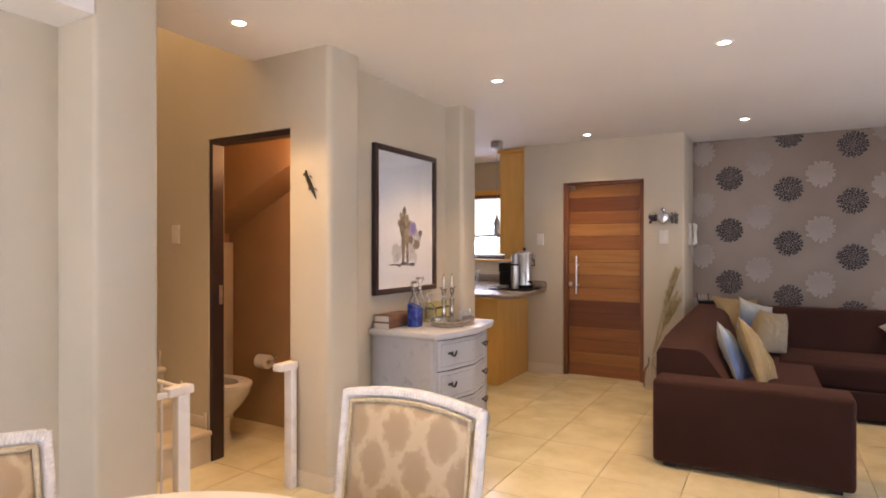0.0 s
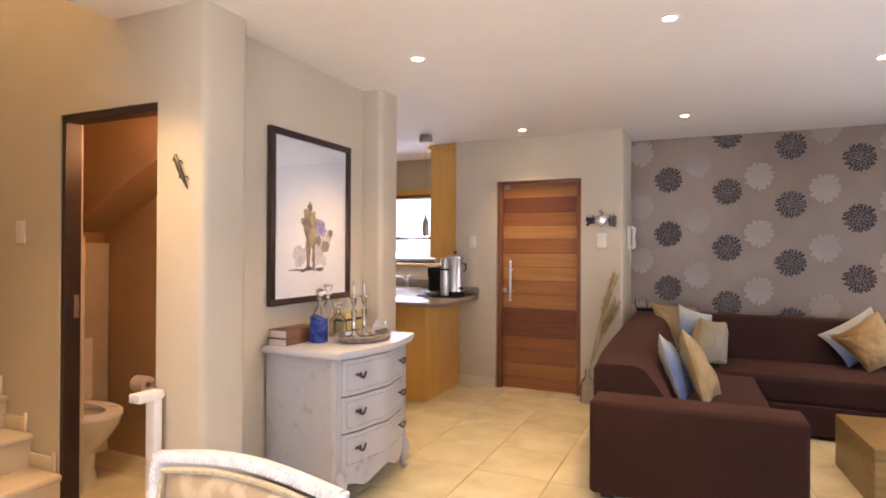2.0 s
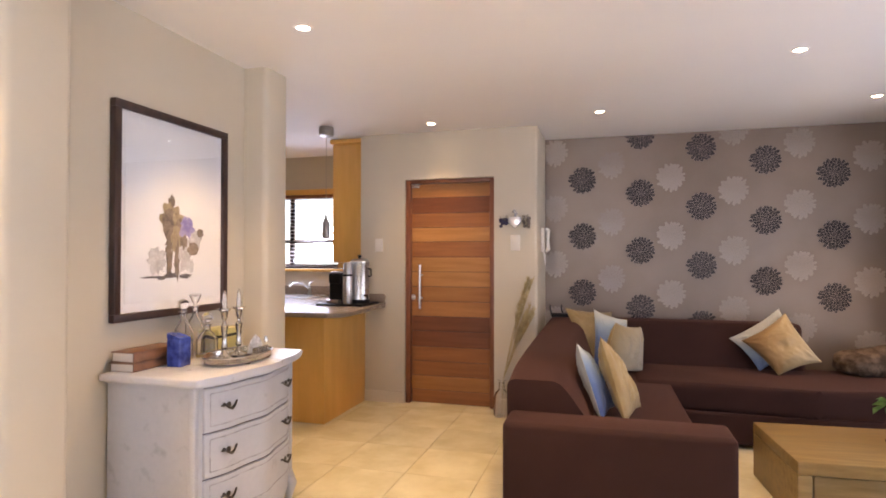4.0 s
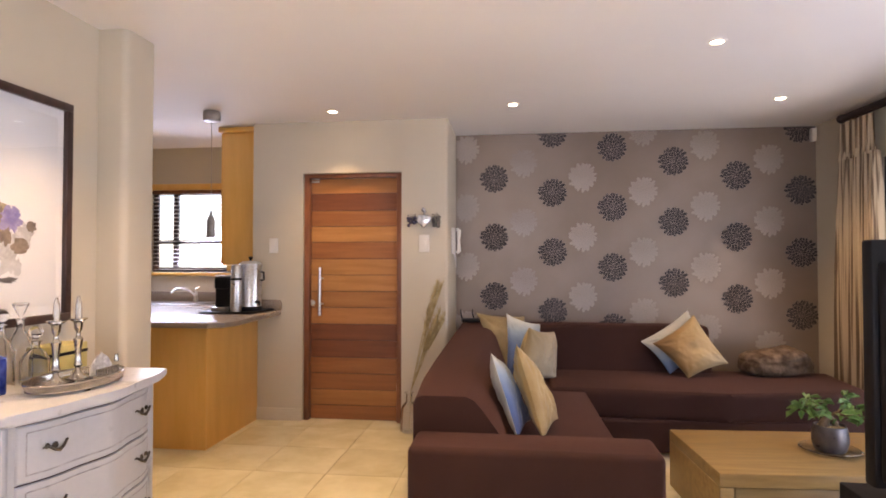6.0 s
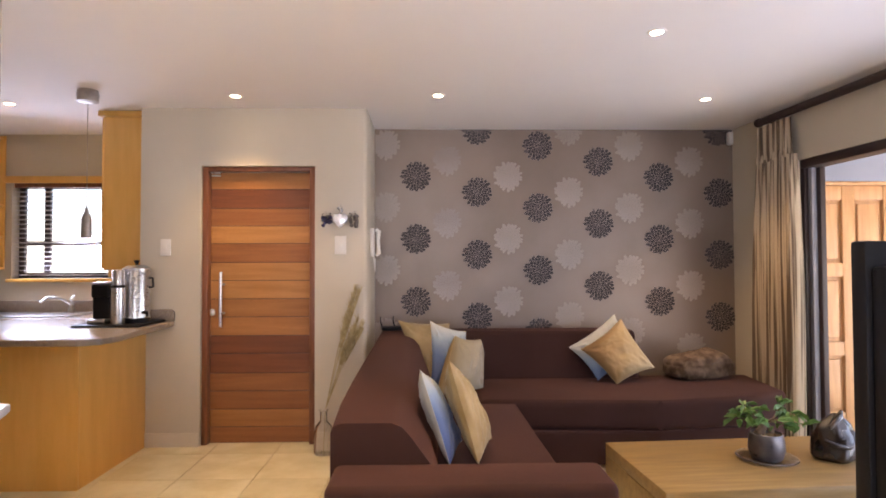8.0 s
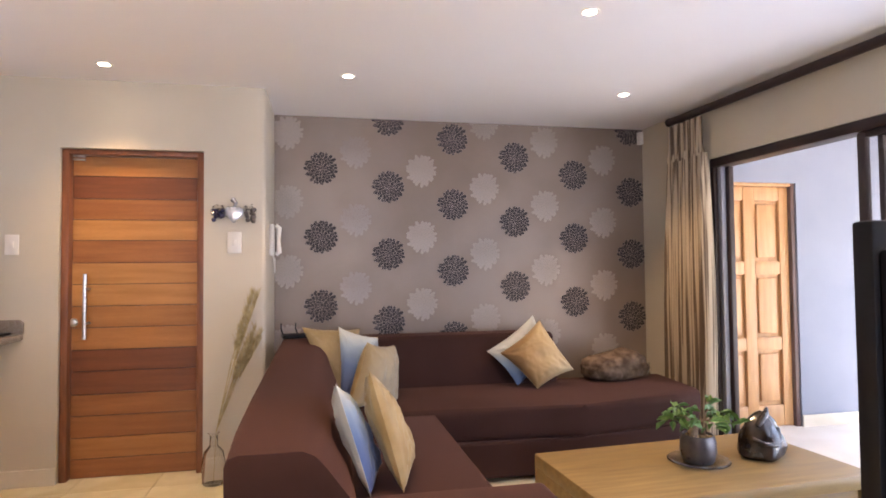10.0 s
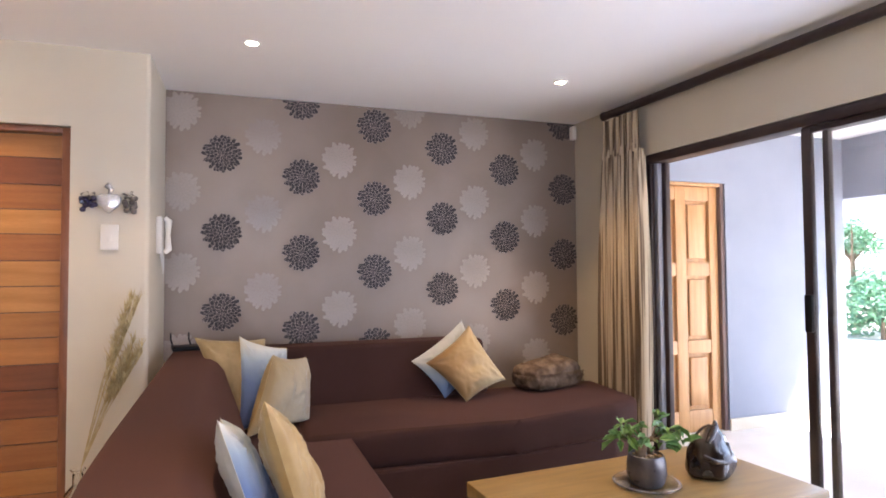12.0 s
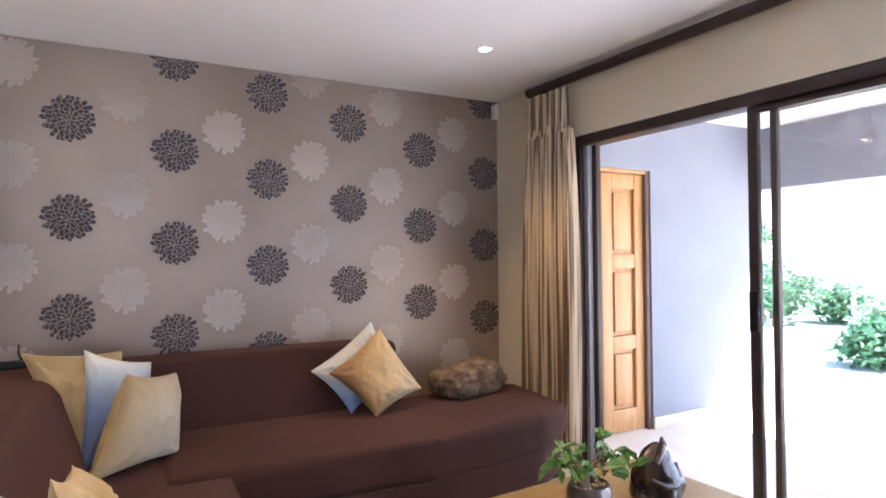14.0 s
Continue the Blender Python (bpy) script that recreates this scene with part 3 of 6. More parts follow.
# ---- sliding doors ----
def build_sliding_doors():
    door = tagged(new("sliding_door"), "dark brown framed sliding glass doors, partly open to the patio", "door", kind="structure")
    door.matrix_basis = TURN @ pose(XR, 0, 0)
    part("frame", box(0.005, 0.125, FY0 + 0.002, FY1 - 0.002, FZ - 0.062, FZ - 0.002, 0.004), FRAMEPAINT, door)
    part("frame", box(0.005, 0.125, FY1 - 0.045, FY1 - 0.002, 0, FZ - 0.063, 0.004), FRAMEPAINT, door)
    part("frame", box(0.005, 0.125, FY0 + 0.002, FY0 + 0.05, 0, FZ - 0.063, 0.004), FRAMEPAINT, door)
    part("track", box(0.02, 0.12, FY0 + 0.05, FY1 - 0.05, 0.0, 0.018, 0.003), FRAMEPAINT, door)
    for x, y1, y0, wd in ((0.03, 4.617, 3.3, 0.046), (0.072, 4.533, 3.25, 0.030), (0.03, 3.28, 2.05, 0.046), (0.072, 2.1, 0.96, 0.046)):
        p = part("panel", box(x, x + 0.038, y1 - wd, y1, 0.02, FZ - 0.065, 0.003), FRAMEPAINT, door)
        part("stile", box(x, x + 0.038, y0, y0 + 0.048, 0.02, FZ - 0.065, 0.003), FRAMEPAINT, p)
        part("rail", box(x, x + 0.038, y0 + 0.048, y1 - wd, FZ - 0.095, FZ - 0.065, 0.003), FRAMEPAINT, p)
        part("rail", box(x, x + 0.038, y0 + 0.048, y1 - wd, 0.02, 0.09, 0.003), FRAMEPAINT, p)
        g = part("pane", box(x + 0.016, x + 0.022, y0 + 0.046, y1 - wd + 0.002, 0.088, FZ - 0.093), CLEAR, p)
        g.visible_shadow = False
        if y1 > 4.6:
            part("handle", box(x - 0.028, x - 0.002, y1 - 0.05, y1 - 0.012, 0.93, 1.12, 0.006), BLACK, p)
    part("stacked_stile", box(0.03, 0.068, FY1 - 0.085, FY1 - 0.047, 0.02, FZ - 0.065, 0.003), STACKGREY, door, "grey edge of a folded panel")
    part("stacked_stile", box(0.072, 0.11, FY1 - 0.115, FY1 - 0.062, 0.02, FZ - 0.065, 0.003), FRAMEPAINT, door)


build_sliding_doors()


# ---- patio and garden ----
structure("patio_floor", prism([(3.265, -4), (5.6, -4), (5.6, 6.3), (2.635, 6.3)], -0.16, -0.05), PAVING, "pale sunlit patio paving")
structure("ground", box(-60, 90, -60, 90, -0.22, -0.13), PAVING, "pale bright garden ground")
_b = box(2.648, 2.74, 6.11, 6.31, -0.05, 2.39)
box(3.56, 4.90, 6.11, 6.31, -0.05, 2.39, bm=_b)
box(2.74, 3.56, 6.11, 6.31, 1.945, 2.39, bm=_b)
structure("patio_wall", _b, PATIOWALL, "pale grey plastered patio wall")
structure("patio_skirting", box(3.56, 4.90, 6.095, 6.109, -0.05, 0.045, 0.003), SKIRT, "cream tile patio skirting")
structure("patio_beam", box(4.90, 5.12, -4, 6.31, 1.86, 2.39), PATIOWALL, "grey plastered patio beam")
structure("patio_roof", prism([(3.275, -4), (5.3, -4), (5.3, 6.31), (2.645, 6.31)], 2.392, 2.55), CEILING, "white patio ceiling")


def build_patio_door():
    d = tagged(new("door_2"), "closed six-panel varnished pine door on the patio", "door", kind="structure")
    d.matrix_basis = pose(3.15, 6.11, 0)
    for x0, x1 in ((0.372, 0.408), (-0.408, -0.372)):
        part("door_frame", box(x0, x1, 0.012, 0.12, -0.05, 1.944, 0.003), JAMB, d, "dark brown door jamb")
    part("door_frame", box(-0.372, 0.372, 0.012, 0.12, 1.918, 1.944, 0.003), PALEWOOD, d)
    part("leaf", box(-0.370, 0.370, 0.075, 0.10, -0.045, 1.916), PALEWOOD, d)
    for x0, x1 in ((-0.369, -0.285), (-0.05, 0.05), (0.285, 0.369)):
        part("stile", box(x0, x1, 0.045, 0.074, -0.045, 1.915, 0.004), PALEWOOD, d)
    for x0, x1 in ((-0.285, -0.05), (0.05, 0.285)):
        for z0, z1 in ((-0.045, 0.127), (0.574, 0.681), (1.195, 1.302), (1.802, 1.915)):
            part("rail", box(x0 + 0.001, x1 - 0.001, 0.047, 0.074, z0, z1, 0.004), PALEWOOD, d)
        for z0, z1 in ((0.127, 0.574), (0.681, 1.195), (1.302, 1.802)):
            part("panel", box(x0 + 0.03, x1 - 0.03, 0.054, 0.074, z0 + 0.03, z1 - 0.03, 0.012, 2), PALEWOOD, d)
    for z in (0.3, 1.6):
        part("hinge", tube([(0.371, 0.04, z - 0.05), (0.371, 0.04, z + 0.05)], 0.007, 8), BRONZE, d)


build_patio_door()
LEAF = mat("leaf_green", (0.07, 0.16, 0.03), (0.17, 0.31, 0.08), scale=30, rough=0.45, fine=0.2)
GARDENLEAF = mat("garden_leaf", (0.11, 0.27, 0.13), (0.20, 0.40, 0.24), scale=3, rough=0.5, fine=0.2)
BARK = mat("bark", (0.16, 0.10, 0.06), (0.28, 0.19, 0.12), scale=40, rough=0.8, bump=0.4)


def leaves(centres, count, size, rng, droop=0.2):
    """Many small bent leaves scattered in clumps (x, y, z, radius)."""
    b = bmesh.new()
    for cx, cy, cz, cr in centres:
        for _ in range(count):
            d = Vector((rng.gauss(0, 1), rng.gauss(0, 1), rng.gauss(0, 0.8)))
            p = Vector((cx, cy, cz)) + d.normalized() * cr * (rng.random() ** 0.5)
            s = size * rng.uniform(0.6, 1.25)
            q = Euler((rng.uniform(-0.7, 0.7), rng.uniform(-0.7, 0.7), rng.uniform(0, 6.28))).to_matrix()
            pts = [q @ Vector(v) * s + p for v in ((0, 0, 0), (0.28, 0.35, 0.08), (0.2, 0.75, 0.05), (0, 1, -droop), (-0.2, 0.75, 0.05), (-0.28, 0.35, 0.08))]
            vs = [b.verts.new(v) for v in pts]
            b.faces.new((vs[0], vs[1], vs[2], vs[3]))
            b.faces.new((vs[0], vs[3], vs[4], vs[5]))
    return b


def build_garden():
    rng = random.Random(5)
    tree = thing("garden_tree", pose(12.9, 11.8, -0.13), "small round-crowned green garden tree", "tree")
    part("trunk", tube([(0, 0, 0), (0.05, 0.02, 0.8), (0, 0, 1.7)], [0.09, 0.07, 0.05], 8), BARK, tree)
    for a in range(5):
        part("limb", tube([(0, 0, 1.5), (0.3 * math.cos(a * 1.26), 0.3 * math.sin(a * 1.26), 1.9), (0.55 * math.cos(a * 1.26), 0.55 * math.sin(a * 1.26), 2.3)], [0.035, 0.025, 0.012], 6), BARK, tree)
    part("crown", leaves([(rng.uniform(-0.42, 0.42), rng.uniform(-0.42, 0.42), rng.uniform(1.75, 2.3), 0.28) for _ in range(14)], 80, 0.12, rng), GARDENLEAF, tree, smooth=False)
    for x, y, r, h in ((11.3, 10.1, 0.75, 1.15), (12.6, 11.0, 0.8, 1.25), (12.9, 9.7, 0.5, 0.6), (8.25, 6.75, 0.26, 0.36), (10.6, 7.6, 0.3, 0.4)):
        bush = thing("garden_shrub", pose(x, y, -0.13), "loose green garden shrub on the pale ground", "shrub", "garden shrubs")
        part("stems", tube([(0, 0, 0), (0.04, 0.02, h * 0.5)], [0.05, 0.02], 6), BARK, bush)
        part("foliage", leaves([(rng.uniform(-r, r) * 0.8, rng.uniform(-r, r) * 0.8, rng.uniform(0.2, h), 0.32) for _ in range(16)], 75, 0.13, rng), GARDENLEAF, bush, smooth=False)
    fence = thing("garden_fence", pose(12.6, 9.3, -0.13), "low pale garden fence with thin posts", "fence")
    for k in range(4):
        part("post", box(k * 0.35 - 0.03, k * 0.35 + 0.03, -0.03, 0.03, 0, 0.9, 0.004), WHITE, fence)
    for z in (0.35, 0.75):
        part("rail", box(-0.05, 1.1, -0.015, 0.015, z, z + 0.05, 0.003), WHITE, fence)
    structure("garden_wall", box(8, 26, 16, 16.2, -0.13, 2.2, bm=box(26, 26.2, -10, 16, -0.13, 2.2)), WHITE, "pale garden boundary wall")


build_garden()

# ---- wallpaper ----
PAPER = mat("taupe_wallpaper", (0.205, 0.152, 0.114), (0.276, 0.218, 0.175), scale=1.1, rough=0.42, metal=0.25, bump=0.1, bscale=260, fine=0.05, detail=5)
DARKPRINT = mat("dark_flower_print", (0.024, 0.018, 0.018), (0.040, 0.031, 0.031), scale=30, rough=0.7, fine=0.15)
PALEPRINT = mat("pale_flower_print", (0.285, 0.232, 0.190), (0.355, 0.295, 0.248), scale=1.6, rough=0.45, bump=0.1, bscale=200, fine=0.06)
PRINTLINE = mat("print_outline", (0.225, 0.175, 0.150), (0.285, 0.228, 0.20), scale=30, rough=0.6, fine=0.1)
paper = structure("wallpaper", box(XC + 0.001, XR - 0.001, YW - 0.004, YW - 0.0005, 0.0, CEIL - 0.001), PAPER, "taupe wallpaper printed with dark and pale chrysanthemum flowers")


def flower_mesh(name, material, line, seed, fill):
    """A printed flower of overlapping petals, outer ring first, each with a thin paler outline."""
    rng = random.Random(seed)
    b = bmesh.new()
    layer = 0
    ground = [b.verts.new((0.103 * math.cos(math.pi * i / 16), 0, 0.100 * math.sin(math.pi * i / 16))) for i in range(32)]
    b.faces.new(ground)
    for r0, count in ((0.102, 24), (0.082, 20), (0.060, 16), (0.038, 11), (0.018, 7), (0.006, 3)):
        start = rng.uniform(0, 6.28)
        for i in range(count):
            r = r0 * rng.uniform(0.92, 1.06)
            a = start + 2 * math.pi * i / count + rng.uniform(-0.09, 0.09)
            ln = 0.054 * rng.uniform(0.85, 1.15) * (0.6 + 4.0 * min(r0, 0.1))
            wd = max(0.0052, math.pi * r0 / count * rng.uniform(0.75, 1.0))
            cx, cz = r * math.cos(a) * 0.95, r * math.sin(a)
            tilt = a + rng.uniform(-0.6, 0.6)
            for grow, index in ((0.0019 * fill, 1), (0.0, 0)):
                layer += 1
                vs = []
                for u, w in ((-0.6, 0.3), (-0.2, 0.75), (0.2, 1.0), (0.44, 0.78), (0.55, 0.0), (0.44, -0.78), (0.2, -1.0), (-0.2, -0.75), (-0.6, -0.3)):
                    px, pz = u * (ln + 2 * grow), w * (wd + grow)
                    vs.append(b.verts.new((cx + px * math.cos(tilt) - pz * math.sin(tilt), -0.000012 * layer, cz + px * math.sin(tilt) + pz * math.cos(tilt))))
                b.faces.new(vs).material_index = index
    me = finish(b, name, material)
    me.materials.append(line)
    return me


def cut_flower(me, x, z, y):
    ob = new("flower_print", me)
    ob.parent = paper
    ob.matrix_basis = pose(x, y, z)
    return ob


_dark = [flower_mesh("dark_flower", DARKPRINT, PRINTLINE, 1, 1.45)]
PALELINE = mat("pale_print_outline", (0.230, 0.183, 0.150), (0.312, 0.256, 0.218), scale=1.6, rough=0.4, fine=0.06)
# left flowers lose contrast: the paper's sheen is put into this print's colour
SHEENFADEDPRINT = mat("sheen_faded_flower_print", (0.232, 0.184, 0.157), (0.320, 0.264, 0.232), scale=1.4, rough=0.38, bump=0.1, bscale=200, fine=0.06)
_pale = [flower_mesh("pale_flower", PALEPRINT, PALELINE, 11, 0.75), flower_mesh("sheen_faded_flower", SHEENFADEDPRINT, PAPER, 11, 0.5)]
for k in range(-1, 7):
    for j in range(-1, 5):
        x, z = -0.282 + 0.5175 * k, 2.046 - 0.134 * k + 0.5285 * (j - 2)
        z = (z - 0.5) % 0.5285 + 0.5 + 0.5285 * (j if j >= 0 else 0) if j >= 0 else None
        if z and XC + 0.13 < x < XR - 0.12 and z < CEIL - 0.135:
            cut_flower(_dark[0], x, z, YW - 0.0055)
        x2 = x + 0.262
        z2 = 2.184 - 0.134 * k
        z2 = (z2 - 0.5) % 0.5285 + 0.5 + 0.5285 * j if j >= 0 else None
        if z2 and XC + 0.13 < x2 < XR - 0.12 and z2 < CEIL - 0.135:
            # left columns take the print copy with the sheen painted in
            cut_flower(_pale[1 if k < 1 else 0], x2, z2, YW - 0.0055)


def clipped_flower(me_from, x, z):
    """A print cut by the ceiling line."""
    b = bmesh.new()
    b.from_mesh(me_from)
    b.transform(pose(x, YW - 0.0055, z))
    bmesh.ops.bisect_plane(b, geom=b.verts[:] + b.edges[:] + b.faces[:], plane_co=(0, 0, CEIL - 0.003), plane_no=(0, 0, 1), clear_outer=True)
    bmesh.ops.bisect_plane(b, geom=b.verts[:] + b.edges[:] + b.faces[:], plane_co=(XR - 0.003, 0, 0), plane_no=(1, 0, 0), clear_outer=True)
    bmesh.ops.bisect_plane(b, geom=b.verts[:] + b.edges[:] + b.faces[:], plane_co=(XC + 0.003, 0, 0), plane_no=(-1, 0, 0), clear_outer=True)
    if len(b.faces):
        cut = finish(b, "cut_flower", me_from.materials[0])
        cut.materials.append(me_from.materials[1])
        ob = new("flower_print", cut)
        ob.parent = paper


for k in range(-1, 7):
    x = -0.282 + 0.5175 * k
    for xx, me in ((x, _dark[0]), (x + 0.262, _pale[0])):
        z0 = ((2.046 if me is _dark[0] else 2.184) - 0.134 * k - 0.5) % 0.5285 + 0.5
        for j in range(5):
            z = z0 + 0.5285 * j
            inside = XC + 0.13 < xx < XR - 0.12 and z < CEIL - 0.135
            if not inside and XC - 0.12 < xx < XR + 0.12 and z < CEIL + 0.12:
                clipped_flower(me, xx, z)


# ---- ceiling fittings ----
def build_downlight():
    d = thing("downlight", pose(0, 0, CEIL), "round recessed ceiling downlight, switched on", "downlight", "ceiling downlights")
    part("ring", lathe([(0.030, -0.002), (0.033, -0.005), (0.046, -0.003), (0.048, 0.0), (0.036, 0.0)], 28), WHITE, d)
    part("bulb", lathe([(0, -0.004), (0.02, -0.004), (0.0305, -0.002), (0.0305, 0.0)], 24), LIGHTGLOW, d)
    return d


_first = build_downlight()
_first.matrix_basis = pose(DOWNLIGHTS[0][0], DOWNLIGHTS[0][1], CEIL - 0.0005)
# fittings for all of them, with the two added out of view
for _x, _y in DOWNLIGHTS[1:]:
    copy_thing(_first, pose(_x, _y, CEIL - 0.0005))
for _x, _y in ((4.3, 5.2), (4.3, 3.9)):
    copy_thing(_first, pose(_x, _y, 2.392))

CREAMPLASTIC = mat("cream_plastic", (0.70, 0.66, 0.60), (0.74, 0.70, 0.64), scale=10, rough=0.35, fine=0.01)


def build_switch(m, w=0.075, h=0.12):
    s = thing("light_switch", m, "cream plastic light switch plate on the painted wall", "switch", "light switches")
    part("plate", box(-w / 2, w / 2, -0.009, 0, -h / 2, h / 2, 0.003), CREAMPLASTIC, s)
    part("rocker", box(-0.012, 0.012, -0.0125, -0.0092, -0.02, 0.02, 0.001), CREAMPLASTIC, s)


build_switch(pose(-2.077, YD, 1.431))
build_switch(pose(-0.818, YD, 1.444), 0.085, 0.135)
build_switch(pose(-3.29, 2.37, 1.427))


def build_intercom():
    t = thing("intercom_handset", pose(XC, 6.2, 1.475), "cream wall intercom with a handset and looped cord", "intercom")
    part("base", box(0, 0.03, -0.045, 0.045, -0.11, 0.11, 0.006), CREAMPLASTIC, t)
    part("handset", tube([(0.04, 0, -0.1), (0.062, 0, -0.085), (0.058, 0, 0), (0.062, 0, 0.085), (0.04, 0, 0.1)], [0.017, 0.019, 0.013, 0.019, 0.017], 12), CREAMPLASTIC, t)
    part("cord", tube([(0.02, 0.0, -0.11), (0.03, 0.012, -0.18), (0.03, 0.03, -0.225), (0.03, 0.045, -0.20), (0.03, 0.035, -0.13), (0.02, 0.03, -0.11)], 0.0045, 8), CREAMPLASTIC, t)


build_intercom()
_b = box(2.375, 2.415, 6.48, YW - 0.005, 2.31, 2.42, 0.01)
single("alarm_detector", _b, CREAMPLASTIC, "small white alarm detector in the ceiling corner", "detector")


# ---- wall ornaments ----
def build_wall_lizard():
    t = thing("wall_sculpture", pose(-2.117, 2.37, 1.70) @ Matrix.Diagonal((0.8, 0.8, 0.8, 1)), "small slender aged metal wall sculpture", "ornament")
    part("body", tube([(-0.045, -0.012, 0.085), (-0.035, -0.018, 0.05), (-0.012, -0.02, 0.01), (0.012, -0.02, -0.035), (0.03, -0.016, -0.075), (0.045, -0.01, -0.115)], [0.006, 0.012, 0.015, 0.014, 0.009, 0.003], 10), BRONZE, t)
    for x, z, s in ((-0.04, 0.06, -1), (-0.025, 0.04, 1), (0.008, -0.04, -1), (0.022, -0.05, 1)):
        part("leg", tube([(x, -0.014, z), (x + s * 0.022, -0.012, z + 0.006), (x + s * 0.03, -0.006, z - 0.012)], 0.004, 6), BRONZE, t)


build_wall_lizard()
PURPLE = mat("dark_glass_beads", (0.025, 0.02, 0.05), (0.06, 0.05, 0.10), scale=60, rough=0.15)
SILVERGLASS = mat("silvered_glass", (0.55, 0.54, 0.56), (0.75, 0.74, 0.76), scale=50, rough=0.18, metal=0.6)
GREYLEAF = mat("grey_metal_leaves", (0.10, 0.085, 0.075), (0.2, 0.17, 0.15), scale=40, rough=0.5, metal=0.4)


def build_flower_ornament():
    rng = random.Random(3)
    t = thing("key_rack_ornament", pose(-0.820, YD, 1.625), "silver heart ornament with dark flower clusters on the wall", "ornament")
    b = prism([(0, -0.06), (0.055, -0.01), (0.06, 0.03), (0.035, 0.05), (0, 0.035), (-0.035, 0.05), (-0.06, 0.03), (-0.055, -0.01)], -0.03, -0.006, 0.008, 2, axis="y")
    part("heart", b, SILVERGLASS, t)
    part("finial", tube([(0, -0.015, 0.045), (0.01, -0.015, 0.07), (-0.008, -0.015, 0.09), (0, -0.015, 0.105)], [0.008, 0.014, 0.018, 0.008], 10), SILVERGLASS, t)
    for s in (-1, 1):
        b = bmesh.new()
        for _ in range(11):
            lathe([(0, -0.016), (0.012, -0.008), (0.016, 0.002), (0.008, 0.014), (0, 0.016)], 7, bm=b, m=pose(s * rng.uniform(0.065, 0.125), rng.uniform(-0.035, -0.012), rng.uniform(-0.045, 0.03), rng.uniform(0, 90), rng.uniform(0, 90)))
        part("cluster", b, PURPLE if s < 0 else GREYLEAF, t)
        part("sprig", leaves([(s * 0.09, -0.02, 0.04, 0.03)], 14, 0.03, rng), GREYLEAF, t, smooth=False)


build_flower_ornament()


# ---- framed picture ----
MATBOARD = mat("white_mount_board", (0.78, 0.76, 0.75), (0.81, 0.79, 0.78), scale=3, rough=0.6, fine=0.01)
INKS = {"brown": mat("ink_brown", (0.13, 0.095, 0.07), (0.26, 0.20, 0.15), scale=25, rough=0.9, fine=0.3),
        "ochre": mat("ink_ochre", (0.27, 0.21, 0.12), (0.38, 0.31, 0.20), scale=25, rough=0.9, fine=0.3),
        "violet": mat("ink_violet", (0.20, 0.17, 0.40), (0.36, 0.32, 0.52), scale=25, rough=0.9, fine=0.3),
        "grey": mat("ink_grey", (0.42, 0.40, 0.39), (0.58, 0.56, 0.55), scale=25, rough=0.9, fine=0.3),
        "black": mat("ink_black", (0.07, 0.06, 0.06), (0.15, 0.13, 0.12), scale=25, rough=0.9, fine=0.3)}


def build_picture():
    p = thing("framed_picture", pose(XL, 3.335, 1.523), "black framed watercolour on white board under glass", "picture")
    w, h, f = 0.388, 0.493, 0.036
    for y0, y1, z0, z1 in ((-w, w, h - f, h), (-w, w, -h, -h + f), (-w, -w + f, -h + f, h - f), (w - f, w, -h + f, h - f)):
        part("frame", box(0.002, 0.034, y0, y1, z0, z1, 0.003), DARKWOOD, p)
    part("mount", box(0.003, 0.012, -w + f, w - f, -h + f, h - f), MATBOARD, p)
    part("inner_board", box(0.012, 0.0145, -w + f + 0.035, w - f - 0.035, -h + f + 0.04, h - f - 0.04, 0.001), MATBOARD, p)
    rng = random.Random(9)

    def blot(y, z, ry, rz, ink, x):
        b = bmesh.new()
        vs = []
        for i in range(26):
            a = 2 * math.pi * i / 26
            r = 1 + 0.28 * math.sin(3 * a + rng.uniform(0, 6)) * rng.random() + rng.uniform(-0.18, 0.18)
            vs.append(b.verts.new((x, y + ry * 1.2 * r * math.cos(a), z + rz * r * math.sin(a))))
        b.faces.new(vs)
        part("brush_mark", b, INKS[ink], p, smooth=False)

    x = 0.0148
    for k, (y, z, ry, rz, ink) in enumerate((
            (-0.025, 0.075, 0.018, 0.030, "brown"), (-0.025, 0.0, 0.055, 0.075, "ochre"), (-0.045, -0.01, 0.03, 0.06, "brown"), (0.0, -0.06, 0.06, 0.06, "brown"),
            (0.02, -0.08, 0.045, 0.055, "ochre"), (0.07, -0.03, 0.040, 0.045, "violet"), (0.085, -0.005, 0.018, 0.022, "violet"), (-0.04, -0.16, 0.018, 0.085, "brown"),
            (0.01, -0.17, 0.014, 0.08, "brown"), (0.06, -0.15, 0.035, 0.07, "grey"), (0.13, -0.08, 0.035, 0.04, "grey"), (0.16, -0.05, 0.018, 0.022, "brown"),
            (0.11, -0.12, 0.03, 0.03, "brown"), (-0.11, -0.17, 0.045, 0.055, "grey"), (-0.03, -0.235, 0.03, 0.012, "black"), (0.06, -0.24, 0.035, 0.01, "black"),
            (-0.12, -0.24, 0.07, 0.004, "black"), (-0.085, -0.245, 0.02, 0.008, "black"), (0.05, -0.09, 0.02, 0.03, "brown"), (0.10, -0.20, 0.015, 0.03, "grey"))):
        blot(y * 1.12, z * 1.16 - 0.022, ry * 1.12, rz * 1.16, ink, x + 0.00012 * k)
    g = part("glazing", box(0.022, 0.024, -w + f - 0.002, w - f + 0.002, -h + f - 0.002, h - f + 0.002), CLEAR, p)
    g.visible_shadow = False


build_picture()


